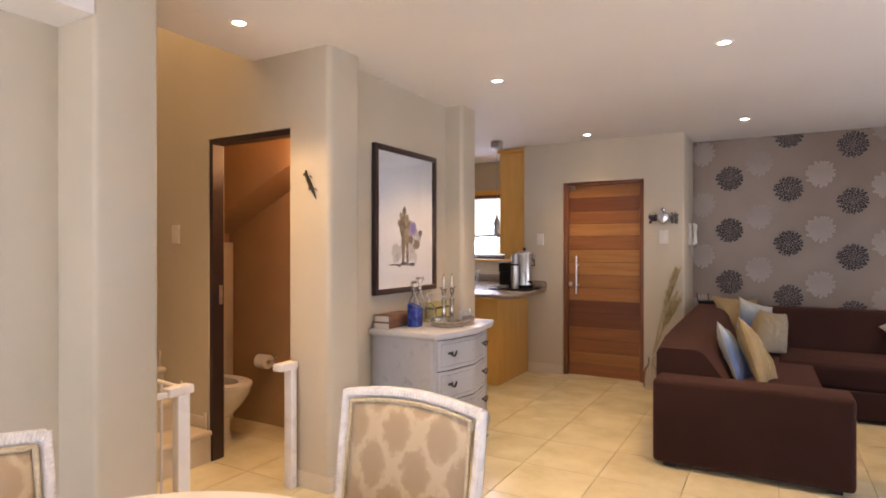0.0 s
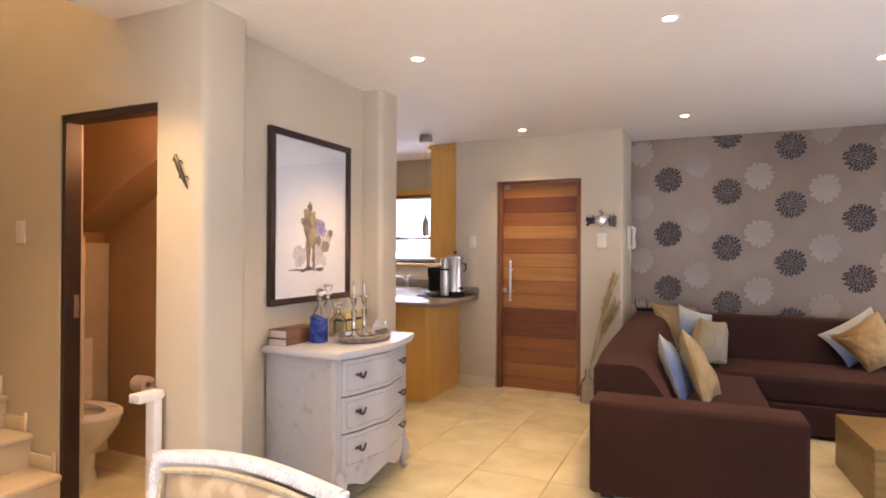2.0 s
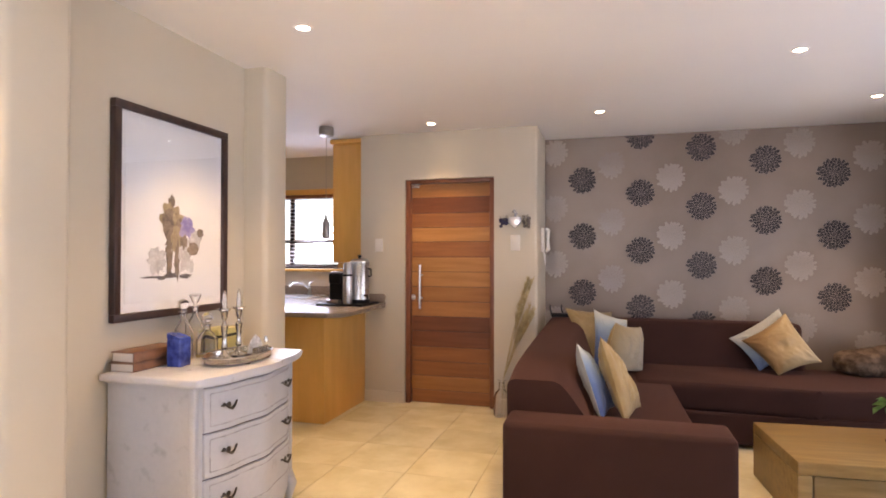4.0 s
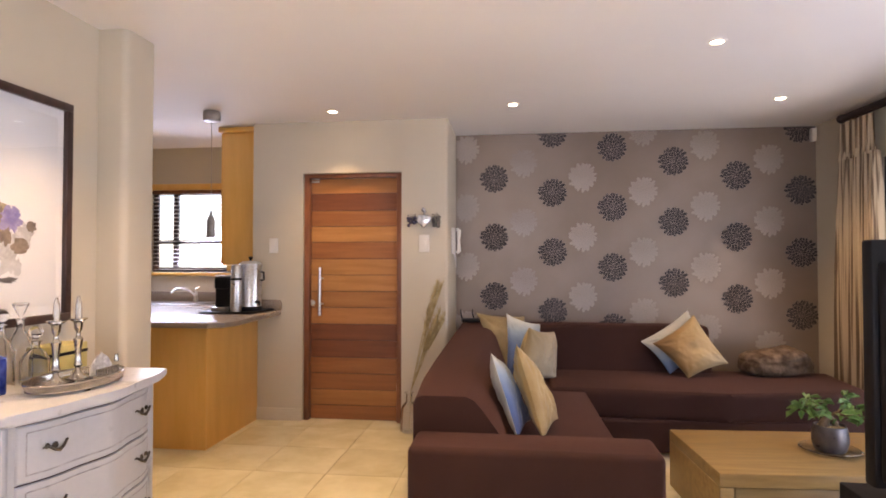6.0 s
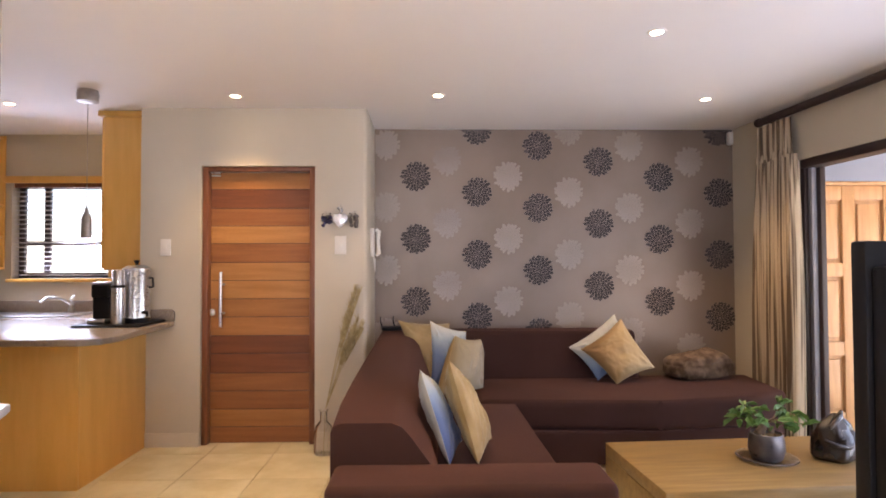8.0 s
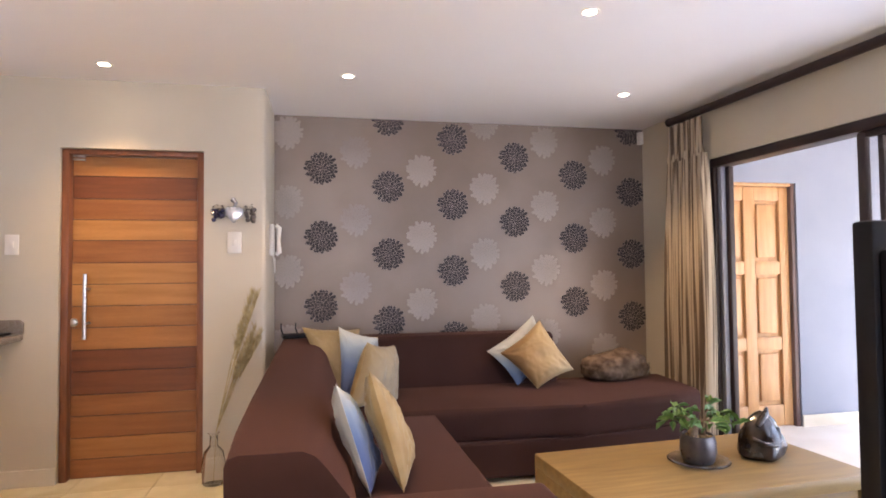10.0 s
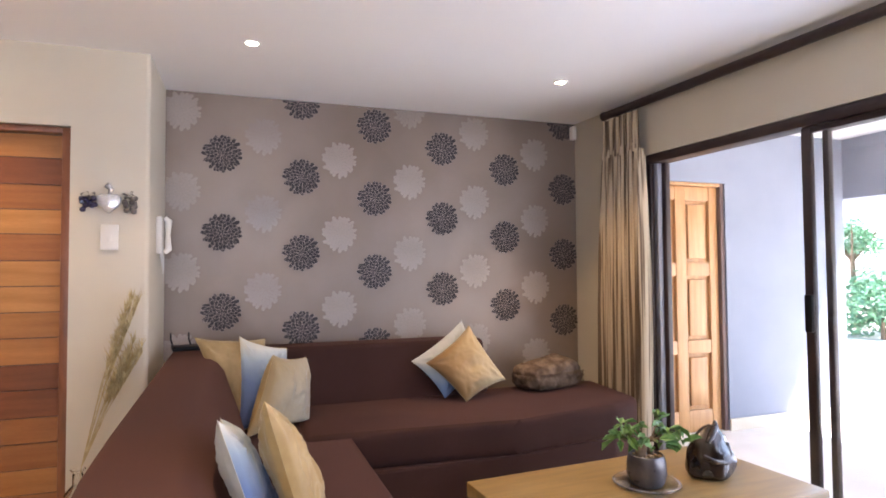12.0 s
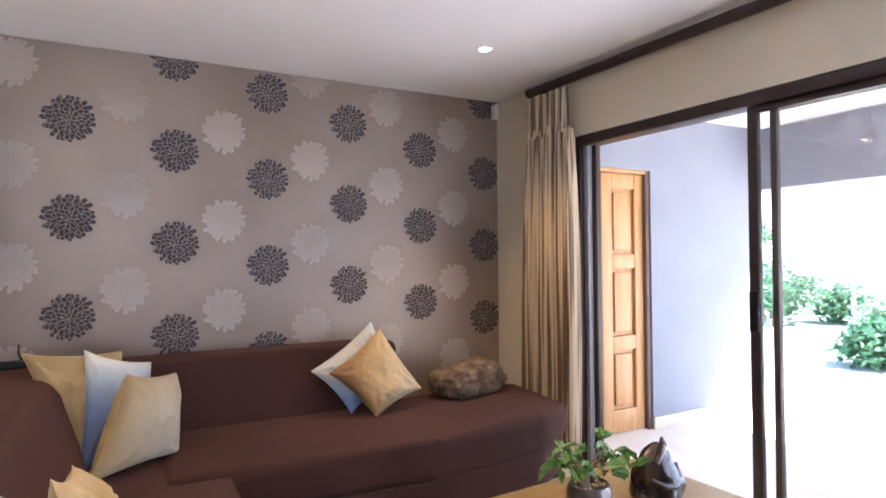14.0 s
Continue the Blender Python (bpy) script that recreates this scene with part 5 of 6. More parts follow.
def build_plant():
    p = thing("potted_plant", pose(1.512, 4.535, TT + 0.006), "small green bonsai with swollen trunk in a grey glazed pot", "plant")
    part("pot", lathe([(0, 0), (0.066, 0.0), (0.074, 0.01), (0.085, 0.05), (0.082, 0.10), (0.074, 0.128), (0.069, 0.130), (0.069, 0.118), (0, 0.112)], 36), POT, p)
    rng = random.Random(12)
    b = bmesh.new()
    for _ in range(26):
        r, a = 0.06 * math.sqrt(rng.random()), rng.uniform(0, 6.28)
        lathe([(0, -0.008), (0.009, -0.003), (0.010, 0.003), (0, 0.008)], 7, bm=b, m=pose(r * math.cos(a), r * math.sin(a), 0.118, rng.uniform(0, 60), rng.uniform(0, 60)))
    part("pebbles", b, mat("tan_pebbles", (0.36, 0.23, 0.10), (0.5, 0.36, 0.2), scale=30, rough=0.6), p)
    part("trunk", tube([(-0.025, 0, 0.105), (-0.03, 0, 0.135), (-0.012, 0, 0.165), (0.0, 0, 0.185)], [0.022, 0.024, 0.017, 0.012], 10), BARK, p)
    part("root", tube([(0.035, 0.01, 0.108), (0.03, 0.01, 0.135), (0.012, 0.005, 0.16), (0.0, 0, 0.18)], [0.014, 0.016, 0.013, 0.010], 10), BARK, p)
    tips = [(-0.10, -0.02, 0.23), (-0.075, 0.03, 0.25), (-0.05, -0.05, 0.20), (0.02, -0.06, 0.19), (0.075, 0.0, 0.225), (0.11, -0.02, 0.235), (0.10, 0.04, 0.26), (-0.12, 0.02, 0.20), (0.12, -0.05, 0.19), (-0.02, 0.05, 0.22)]
    for x, y, z in tips:
        part("branch", tube([(0, 0, 0.18), (x * 0.5, y * 0.5, 0.195), (x, y, z)], [0.006, 0.004, 0.002], 6), BARK, p)
    part("leaves", leaves([(x * 1.12, y * 1.1, z, 0.030) for x, y, z in tips], 7, 0.064, rng, 0.3), LEAF, p, smooth=False)


build_plant()
BRONZEDARK = mat("dark_polished_stone", (0.012, 0.008, 0.006), (0.05, 0.03, 0.02), scale=12, rough=0.16, bump=0.3, bscale=20, fine=0.3, bdist=0.006)


def build_ornament():
    b = bmesh.new()
    bmesh.ops.create_icosphere(b, subdivisions=5, radius=1)
    for v in b.verts:
        p = v.co
        z = (p.z + 0.75) / 1.75
        r = 0.086 * (1.04 - 0.66 * max(0, z) ** 2.0)
        k = 1 + 0.20 * noise.noise(p * 1.7 + Vector((3, 1, 0)))
        v.co = Vector((p.x * r * 1.25 * k / max(0.35, math.hypot(p.x, p.y)) * min(1, math.hypot(p.x, p.y) * 1.25), p.y * r * k / max(0.35, math.hypot(p.x, p.y)) * min(1, math.hypot(p.x, p.y) * 1.25), max(0.0, z) * 0.205))
    # curled ridge round the lower part
    tube([(-0.095, -0.02, 0.095), (-0.075, -0.06, 0.078), (-0.03, -0.078, 0.072), (0.015, -0.074, 0.09), (0.03, -0.055, 0.135)], [0.012, 0.014, 0.014, 0.014, 0.010], 10, bm=b)
    tube([(0.085, -0.03, 0.05), (0.09, 0.0, 0.09), (0.07, 0.02, 0.13), (0.03, 0.0, 0.185)], [0.010, 0.018, 0.018, 0.012], 10, bm=b)
    tube([(-0.075, -0.03, 0.150), (-0.05, -0.035, 0.175), (-0.01, -0.03, 0.198), (0.03, -0.01, 0.212)], [0.010, 0.016, 0.015, 0.007], 10, bm=b)
    single("stone_sculpture", b, BRONZEDARK, "dark polished carved sculpture standing on the coffee table", "sculpture", pose(1.872, 4.55, TT, 0, 0, 20) @ Matrix.Diagonal((1.12, 1.12, 1.1, 1)))


build_ornament()


# ---- curtain and rod ----
CURTAIN = mat("striped_curtain", (0.12, 0.078, 0.045), (0.45, 0.36, 0.25), scale=48, rough=0.65, stretch=(1, 1, 0.01), bump=0.15, bscale=200, fine=0.05, lo=0.44, hi=0.54, detail=1)
def build_curtain():
    t = thing("curtain", TURN @ pose(2.355, 5.872, 0.0), "drawn-back taupe striped curtain with pinch pleats", "curtain")
    b = bmesh.new()
    rows, cols = 40, 240
    g = []
    for j in range(rows + 1):
        z = 0.03 + (2.08 - 0.03) * j / rows
        spread = 0.228 + 0.015 * math.sin(z * 1.4) - 0.03 * (z / 2.1) ** 3
        row = []
        for i in range(cols + 1):
            u = i / cols * 2 - 1
            ph = u * 50 + 0.5 * math.sin(z * 2.1 + u * 4)
            amp = 0.043 * (1 - 0.45 * (z / 2.1) ** 4)
            row.append(b.verts.new((amp * math.sin(ph) + 0.008 * math.sin(ph * 2.3 + z), u * spread + 0.010 * math.cos(ph) + 0.02 * (1 - z / 2.1), z)))
        g.append(row)
    for j in range(rows):
        for i in range(cols):
            b.faces.new((g[j][i], g[j][i + 1], g[j + 1][i + 1], g[j + 1][i]))
    part("drop", b, CURTAIN, t)
    b = bmesh.new()
    g = []
    for j in range(9):
        z = 2.06 + 0.285 * j / 8
        row = []
        for i in range(cols + 1):
            u = i / cols * 2 - 1
            ph = u * 19
            row.append(b.verts.new((-0.012 + (0.016 + 0.012 * (j < 2)) * math.sin(ph), u * (0.195 - 0.01 * j / 8), z)))
        g.append(row)
    for j in range(8):
        for i in range(cols):
            b.faces.new((g[j][i], g[j][i + 1], g[j + 1][i + 1], g[j + 1][i]))
    part("heading", b, CURTAIN, t)


build_curtain()
_v = thing("curtain_rod", TURN @ pose(2.355, 6.045, 2.388), "thick dark wooden curtain rod below the ceiling", "curtain rod")
part("rod", tube([(0, 0.0, 0), (0, -6.0, 0)], 0.029, 18), FRAMEPAINT, _v)
part("finial", lathe([(0, 0.0), (0.028, 0.0), (0.034, 0.01), (0.034, 0.03), (0.024, 0.04), (0, 0.042)], 20), FRAMEPAINT, _v, m=pose(0, -0.005, 0, -90))
for _y in (-0.12, -2.9, -5.6):
    part("bracket", box(0.0, 0.0748, _y - 0.012, _y + 0.012, -0.034, -0.02, 0.003), FRAMEPAINT, _v)


# ---- television seen from behind, on its stand ----
def build_television():
    c = thing("television_stand", pose(1.36, 2.95, 0), "black television cabinet with open shelves", "cabinet")
    part("body", box(-0.52, 0.52, -0.2, 0.19, 0.05, 0.655, 0.006), BLACK, c)
    part("plinth", box(-0.49, 0.49, -0.17, 0.16, 0, 0.05), BLACK, c)
    t = thing("television", pose(1.36, 3.0, 0.656), "black flat television seen from behind with vent slots", "television")
    part("screen_shell", box(-0.50, 0.50, 0.0, 0.05, 0.03, 0.70, 0.008), BLACK, t)
    part("rear_cover", box(-0.488, 0.488, -0.045, 0.001, 0.05, 0.64, 0.012), BLACK, t)
    part("foot", box(-0.25, 0.25, -0.1, 0.1, 0.0, 0.012, 0.004), BLACK, t)
    part("neck", box(-0.06, 0.06, -0.02, 0.02, 0.01, 0.06, 0.004), BLACK, t)
    for i in range(14):
        part("vent", box(-0.46 + i * 0.03, -0.45 + i * 0.03, -0.0475, -0.0452, 0.08, 0.16), DARKFOOT, t)


build_television()


# ---- dining table and chairs ----
TABLEWHITE = mat("ivory_table_paint", (0.72, 0.68, 0.61), (0.77, 0.73, 0.66), scale=3, rough=0.3, fine=0.02)
_v = thing("dining_table", pose(-0.80, 0.42, 0), "round ivory painted dining table on a turned pedestal", "table")
part("tabletop", lathe([(0, 0.715), (0.50, 0.715), (0.535, 0.725), (0.545, 0.738), (0.535, 0.75), (0, 0.75)], 72), TABLEWHITE, _v)
part("pedestal", lathe([(0.0, 0.05), (0.12, 0.05), (0.10, 0.12), (0.06, 0.2), (0.055, 0.4), (0.09, 0.55), (0.06, 0.65), (0.2, 0.714), (0, 0.714)], 24), TABLEWHITE, _v)
for _k in range(4):
    _a = _k * math.pi / 2 + 0.6
    part("leg", tube([(0.08 * math.cos(_a), 0.08 * math.sin(_a), 0.16), (0.2 * math.cos(_a), 0.2 * math.sin(_a), 0.11), (0.33 * math.cos(_a), 0.33 * math.sin(_a), 0.025)], [0.04, 0.035, 0.025], 10), TABLEWHITE, _v)
CARVED = mat("worn_white_carving", (0.62, 0.61, 0.62), (0.76, 0.75, 0.76), scale=28, rough=0.5, bump=0.4, bscale=70, fine=0.15)
GILT = mat("pale_gilt_braid", (0.46, 0.39, 0.26), (0.57, 0.49, 0.34), scale=60, rough=0.6, fine=0.2)


def damask():
    """Woven cloth with a staggered lattice of pale bands round darker leaf motifs."""
    m = mat("damask_cloth", (0.50, 0.38, 0.25), (0.62, 0.49, 0.34), scale=12, rough=0.5, bump=0.3, bscale=300, fine=0.06, sheen=0.2)
    nt = m.node_tree
    n, link = nt.nodes, nt.links.new
    p = n["Principled BSDF"]

    def calc(op, a, b=None, c=None):
        node = n.new("ShaderNodeMath")
        node.operation = op
        for k, v in enumerate((a, b, c)):
            if v is None:
                continue
            if isinstance(v, (int, float)):
                node.inputs[k].default_value = v
            else:
                link(v, node.inputs[k])
        return node.outputs[0]

    co = n.new("ShaderNodeTexCoord")
    wob = n.new("ShaderNodeTexNoise")
    wob.inputs["Scale"].default_value, wob.inputs["Detail"].default_value = 34, 3
    link(co.outputs["Object"], wob.inputs["Vector"])
    shift = n.new("ShaderNodeVectorMath")
    shift.operation = "MULTIPLY_ADD"
    shift.inputs[1].default_value = (0.05, 0.0, 0.06)
    link(wob.outputs["Color"], shift.inputs[0])
    link(co.outputs["Object"], shift.inputs[2])
    sep = n.new("ShaderNodeSeparateXYZ")
    link(shift.outputs[0], sep.inputs[0])
    u, v = calc("MULTIPLY", sep.outputs["X"], 2 * math.pi / 0.150), calc("MULTIPLY", sep.outputs["Z"], 2 * math.pi / 0.21)
    wave = calc("ADD", calc("COSINE", u), calc("COSINE", v))
    lobe = calc("MULTIPLY_ADD", calc("ABSOLUTE", wave), 0.5, 0.0)
    mix = calc("MULTIPLY_ADD", wob.outputs["Fac"], 0.5, calc("SUBTRACT", lobe, 0.25))
    ramp = n.new("ShaderNodeValToRGB")
    el = ramp.color_ramp.elements
    el[0].position, el[0].color = 0.12, (0.52, 0.42, 0.285, 1)
    el[1].position, el[1].color = 0.72, (0.38, 0.28, 0.175, 1)
    e = el.new(0.26)
    e.color = (0.46, 0.36, 0.238, 1)
    e = el.new(0.36)
    e.color = (0.405, 0.302, 0.190, 1)
    link(mix, ramp.inputs["Fac"])
    link(ramp.outputs["Color"], p.inputs["Base Color"])
    return m


DAMASK = damask()


def build_chair(m):
    """Faces local -y; the back stands at y = 0."""
    c = thing("dining_chair", m, "carved white wooden chair with beige damask upholstery", "chair", "dining chairs")
    w = 0.234

    def arch(x, lift=0.0):
        return 0.890 + 0.026 * math.cos(x / w * math.pi / 2) + lift

    lean = pose(0, -0.06, 0.47, -8) @ pose(0, 0, -0.47)
    xs = [-w + 2 * w * i / 20 for i in range(21)]
    b = tube([(x, 0, arch(x)) for x in xs], 0.016, 10)
    part("top_rail", b, CARVED, c, m=lean)
    b = bmesh.new()
    for i in range(44):
        x = -w + 2 * w * (i + 0.5) / 44
        tube([(x - 0.005, -0.014, arch(x, -0.009)), (x + 0.005, -0.012, arch(x, 0.011))], 0.0036, 5, bm=b)
    tagged(part("carving", b, CARVED, c, "twisted carved ribbon moulding", m=lean), kind="stuff")
    for s in (-1, 1):
        part("back_post", tube([(s * w, 0, 0.90), (s * w * 0.99, 0, 0.7), (s * w * 0.93, 0, 0.50), (s * w * 0.90, 0, 0.43)], [0.016, 0.017, 0.018, 0.018], 10), CARVED, c, m=lean)
        b = bmesh.new()
        for i in range(30):
            z = 0.53 + 0.345 * i / 29
            tube([(s * (w - 0.009), -0.013, z - 0.004), (s * (w + 0.008), -0.013, z + 0.004)], 0.0034, 5, bm=b)
        tagged(part("carving", b, CARVED, c, m=lean), kind="stuff")
    part("bottom_rail", tube([(-w * 0.95, 0, 0.53), (w * 0.95, 0, 0.53)], 0.016, 10), CARVED, c, m=lean)
    k = 16
    b = bmesh.new()
    for y0, bulge in ((-0.006, -0.022), (0.012, 0.006)):
        g = [[b.verts.new(((w - 0.032) * (2 * i / k - 1), y0 + bulge * (max(0, (1 - (2 * i / k - 1) ** 4) * (1 - (2 * j / k - 1) ** 4))) ** 0.5, 0.548 + (arch((w - 0.03) * (2 * i / k - 1)) - 0.025 - 0.548) * j / k)) for i in range(k + 1)] for j in range(k + 1)]
        for j in range(k):
            for i in range(k):
                b.faces.new((g[j][i], g[j][i + 1], g[j + 1][i + 1], g[j + 1][i]))
    part("back_pad", b, DAMASK, c, "beige damask back panel", m=lean)
    e = w - 0.028
    loop = [(x * e / w, -0.014, arch(x * e / w) - 0.024) for x in xs] + [(e, -0.014, 0.545), (-e, -0.014, 0.545), (-e, -0.014, arch(-e) - 0.024)]
    part("braid", tube(loop, 0.0065, 6), GILT, c, m=lean)
    part("seat_pad", prism([(-0.235, -0.47), (0.235, -0.47), (0.215, -0.05), (-0.215, -0.05)], 0.42, 0.50, 0.03, 4), DAMASK, c)
    part("seat_frame", prism([(-0.24, -0.48), (0.24, -0.48), (0.22, -0.04), (-0.22, -0.04)], 0.36, 0.42, 0.008, 2), CARVED, c)
    for x, y in ((-0.215, -0.455), (0.215, -0.455), (-0.20, -0.065), (0.20, -0.065)):
        part("leg", lathe([(0, 0.0), (0.012, 0.0), (0.014, 0.03), (0.024, 0.30), (0.028, 0.33), (0.020, 0.345), (0.026, 0.36), (0, 0.36)], 14), CARVED, c, m=pose(x, y, 0))
    return c


_chair = build_chair(pose(-0.815, 1.36, 0, 0, 0, -1))
copy_thing(_chair, pose(-1.42, 0.44, 0, 0, 0, 90))


# ---- stairs ----
STAIR = mat("stair_stone", (0.58, 0.48, 0.335), (0.66, 0.565, 0.42), scale=4, rough=0.35, fine=0.05)
def build_stairs():
    s = tagged(new("stairs"), "cream stone stairs rising between two walls", "stairs", kind="structure")
    xs = [-2.93, -3.165, -3.385, -3.60, -3.82, -4.04, -4.26]
    for i, x in enumerate(xs):
        z = 0.175 * (i + 1) + 0.025
        part("tread", box(x - 0.28, x, 1.375, 2.366, z - 0.035, z, 0.012, 3), STAIR, s)
        part("riser", box(x - 0.27, x - 0.02, 1.376, 2.365, -0.004 if i == 0 else z - 0.21, z - 0.036), STAIR, s)
        part("skirting", box(x - 0.075, x - 0.055, 2.352, 2.367, z + 0.001, z + 0.10, 0.003, bm=box(x - 0.28, x - 0.075, 2.352, 2.367, z + 0.001, z + 0.075, 0.003)), SKIRT, s)


build_stairs()


# ---- stair gate ----
def build_gate():
    g = thing("stair_gate", pose(-2.12, 1.555, 0), "open white metal child safety gate at the stairs", "gate")
    part("post", box(-0.022, 0.022, -0.03, 0.03, 0.03, 0.73, 0.006), WHITE, g)
    part("latch_cap", box(-0.03, 0.03, -0.075, 0.045, 0.705, 0.745, 0.008), WHITE, g)
    part("rail", box(-0.012, 0.012, -0.22, -0.03, 0.705, 0.73, 0.004), WHITE, g)
    part("rail", box(-0.012, 0.012, -0.22, -0.03, 0.04, 0.06, 0.004), WHITE, g)
    for y in (-0.21, -0.13):
        part("bar", tube([(0, y, 0.05), (0, y, 0.71)], 0.009, 8), WHITE, g)
    leaf = part("leaf_rail", tube([(-0.02, 0.03, 0.72), (-0.66, 0.12, 0.72)], 0.010, 8), WHITE, g)
    part("leaf_rail", tube([(-0.02, 0.03, 0.07), (-0.66, 0.12, 0.07)], 0.010, 8), WHITE, leaf)
    for k in range(5):
        f = (k + 0.6) / 5
        x, y = -0.02 - 0.64 * f, 0.03 + 0.09 * f
        part("bar", tube([(x, y, 0.07), (x, y, 0.72)], 0.0065, 8), WHITE, leaf)
    r = part("wall_post", box(-0.14, -0.085, 0.745, 0.79, 0.0, 0.69, 0.006), WHITE, g)
    part("cap", box(-0.145, -0.08, 0.665, 0.795, 0.665, 0.705, 0.006), WHITE, r)
    for z in (0.03, 0.68):
        part("wall_pad", tube([(-0.11, 0.79, z), (-0.11, 0.813, z)], 0.016, 12), WHITE, r)


build_gate()


# ---- toilet ----
def build_toilet():
    t = thing("toilet", pose(-3.345, 2.685, 0), "white porcelain toilet with raised lid", "toilet")
    b = bmesh.new()
    rows = []
    for z, rx, ry, ox in ((0.0, 0.19, 0.11, -0.02), (0.06, 0.17, 0.10, -0.02), (0.16, 0.16, 0.10, 0.0), (0.26, 0.22, 0.145, 0.05), (0.34, 0.275, 0.175, 0.055), (0.385, 0.285, 0.182, 0.055), (0.385, 0.21, 0.115, 0.055), (0.30, 0.16, 0.09, 0.04), (0.25, 0.05, 0.04, 0.0)):
        rows.append([b.verts.new((ox + rx * math.cos(2 * math.pi * i / 32), ry * math.sin(2 * math.pi * i / 32), z)) for i in range(32)])
    for p, q in zip(rows, rows[1:]):
        for i in range(32):
            b.faces.new((p[i], p[(i + 1) % 32], q[(i + 1) % 32], q[i]))
    b.faces.new(rows[-1])
    part("bowl", b, PORCELAIN, t)
    k = 32
    b = bmesh.new()
    o = [(0.055 + 0.29 * math.cos(2 * math.pi * i / k), 0.187 * math.sin(2 * math.pi * i / k)) for i in range(k)]
    n_ = [(0.055 + 0.19 * math.cos(2 * math.pi * i / k), 0.105 * math.sin(2 * math.pi * i / k)) for i in range(k)]
    for z0, flip in ((0.387, 0), (0.405, 1)):
        vo, vi = [b.verts.new((*p, z0)) for p in o], [b.verts.new((*p, z0)) for p in n_]
        for i in range(k):
            b.faces.new((vo[i], vo[(i + 1) % k], vi[(i + 1) % k], vi[i]))
        if flip:
            for i in range(k):
                b.faces.new((vo[i], vo[(i + 1) % k], po[(i + 1) % k], po[i]))
                b.faces.new((vi[i], vi[(i + 1) % k], pi_[(i + 1) % k], pi_[i]))
        po, pi_ = vo, vi
    part("seat_ring", b, WHITE, t)
    part("cistern", box(-0.20, -0.10, -0.19, 0.19, 0.36, 0.74, 0.02, 3), PORCELAIN, t)
    part("lid", box(-0.098, -0.078, -0.18, 0.18, 0.41, 0.79, 0.008, 3), WHITE, t)
    r = thing("toilet_roll_holder", pose(-3.20, 3.10, 0.49), "chrome toilet roll holder with a white paper roll", "roll holder")
    part("roll", lathe([(0.019, -0.05), (0.052, -0.05), (0.052, 0.05), (0.019, 0.05), (0.019, -0.05)], 24), MATBOARD, r, m=pose(0, -0.065, 0, 0, 90, 0))
    part("bar", tube([(0.07, -0.004, 0.03), (0.07, -0.065, 0.0), (-0.06, -0.065, 0)], 0.005, 8), STEEL, r)


build_toilet()


# ---- kitchen window, blind, sink, machines and pendant ----
# slats paler than their wood: the daylight they catch is in the colour
BLIND = mat("lit_blind_slat", (0.56, 0.50, 0.49), (0.64, 0.58, 0.57), scale=6, rough=0.4, stretch=(1, 8, 8))
def build_kitchen_window():
    w = tagged(new("window_1"), "dark framed kitchen window behind a venetian blind", "window", kind="structure")
    w.matrix_basis = pose(0, KY, 0)
    for x0, x1, z0, z1 in ((WX0, WX1, WZ1 - 0.05, WZ1 - 0.002), (WX0, WX1, WZ0 + 0.002, WZ0 + 0.05), (WX0 + 0.002, WX0 + 0.05, WZ0 + 0.05, WZ1 - 0.05), (WX1 - 0.05, WX1 - 0.002, WZ0 + 0.05, WZ1 - 0.05),
                           (WX0 + 0.05, WX1 - 0.05, 1.48, 1.52), (-3.58, -3.53, WZ0 + 0.05, WZ1 - 0.05)):
        part("window_frame", box(x0, x1, 0.09, 0.13, z0, z1, 0.003), DARKWOOD, w)
    g = part("pane", box(WX0 + 0.05, WX1 - 0.05, 0.105, 0.111, WZ0 + 0.05, WZ1 - 0.05), CLEAR, w)
    g.visible_shadow = False
    part("window_sill", box(WX0 - 0.03, WX1 + 0.03, -0.03, 0.085, WZ0 - 0.03, WZ0 - 0.001, 0.004), YELLOW, w)
    part("pelmet", box(WX0 - 0.05, WX1 + 0.05, -0.03, -0.002, WZ1 - 0.01, WZ1 + 0.05, 0.004), YELLOW, w)
    b = thing("venetian_blind", pose(-3.275, KY + 0.035, WZ0), "dark wooden venetian blind with tilted slats", "blind")
    part("headrail", box(-0.515, 0.515, -0.025, 0.025, 0.795, 0.835, 0.003), DOORFRAME, b)
    for i in range(19):
        part("slat", box(-0.51, 0.51, -0.021, 0.021, -0.0015, 0.0015), BLIND, b, m=pose(0, 0, 0.03 + i * 0.0405, -6), smooth=False)
    for x in (-0.4, 0.0, 0.4):
        part("cord", tube([(x, -0.027, 0.02), (x, -0.027, 0.8)], 0.0012, 5), CREAMPLASTIC, b)


build_kitchen_window()
_v = thing("sink", pose(-3.5, 6.42, 0.9), "stainless steel kitchen sink with a raised rim", "sink")
_b = box(-0.5, 0.5, -0.2, -0.17, 0.0005, 0.012, 0.003)
box(-0.5, 0.5, 0.17, 0.2, 0.0005, 0.012, 0.003, bm=_b)
box(-0.5, -0.46, -0.17, 0.17, 0.0005, 0.012, 0.003, bm=_b)
box(0.1, 0.5, -0.17, 0.17, 0.0005, 0.008, 0.003, bm=_b)
part("rim", _b, STEEL, _v)
part("bowl", box(-0.46, 0.1, -0.17, 0.17, 0.0005, 0.003), STEEL, _v)
_v = thing("tap", pose(-3.20, 6.64, 0.9), "chrome mixer tap with a curved spout", "tap")
part("body", lathe([(0, 0), (0.026, 0.0), (0.026, 0.03), (0.018, 0.05), (0.018, 0.09), (0, 0.095)], 16), STEEL, _v)
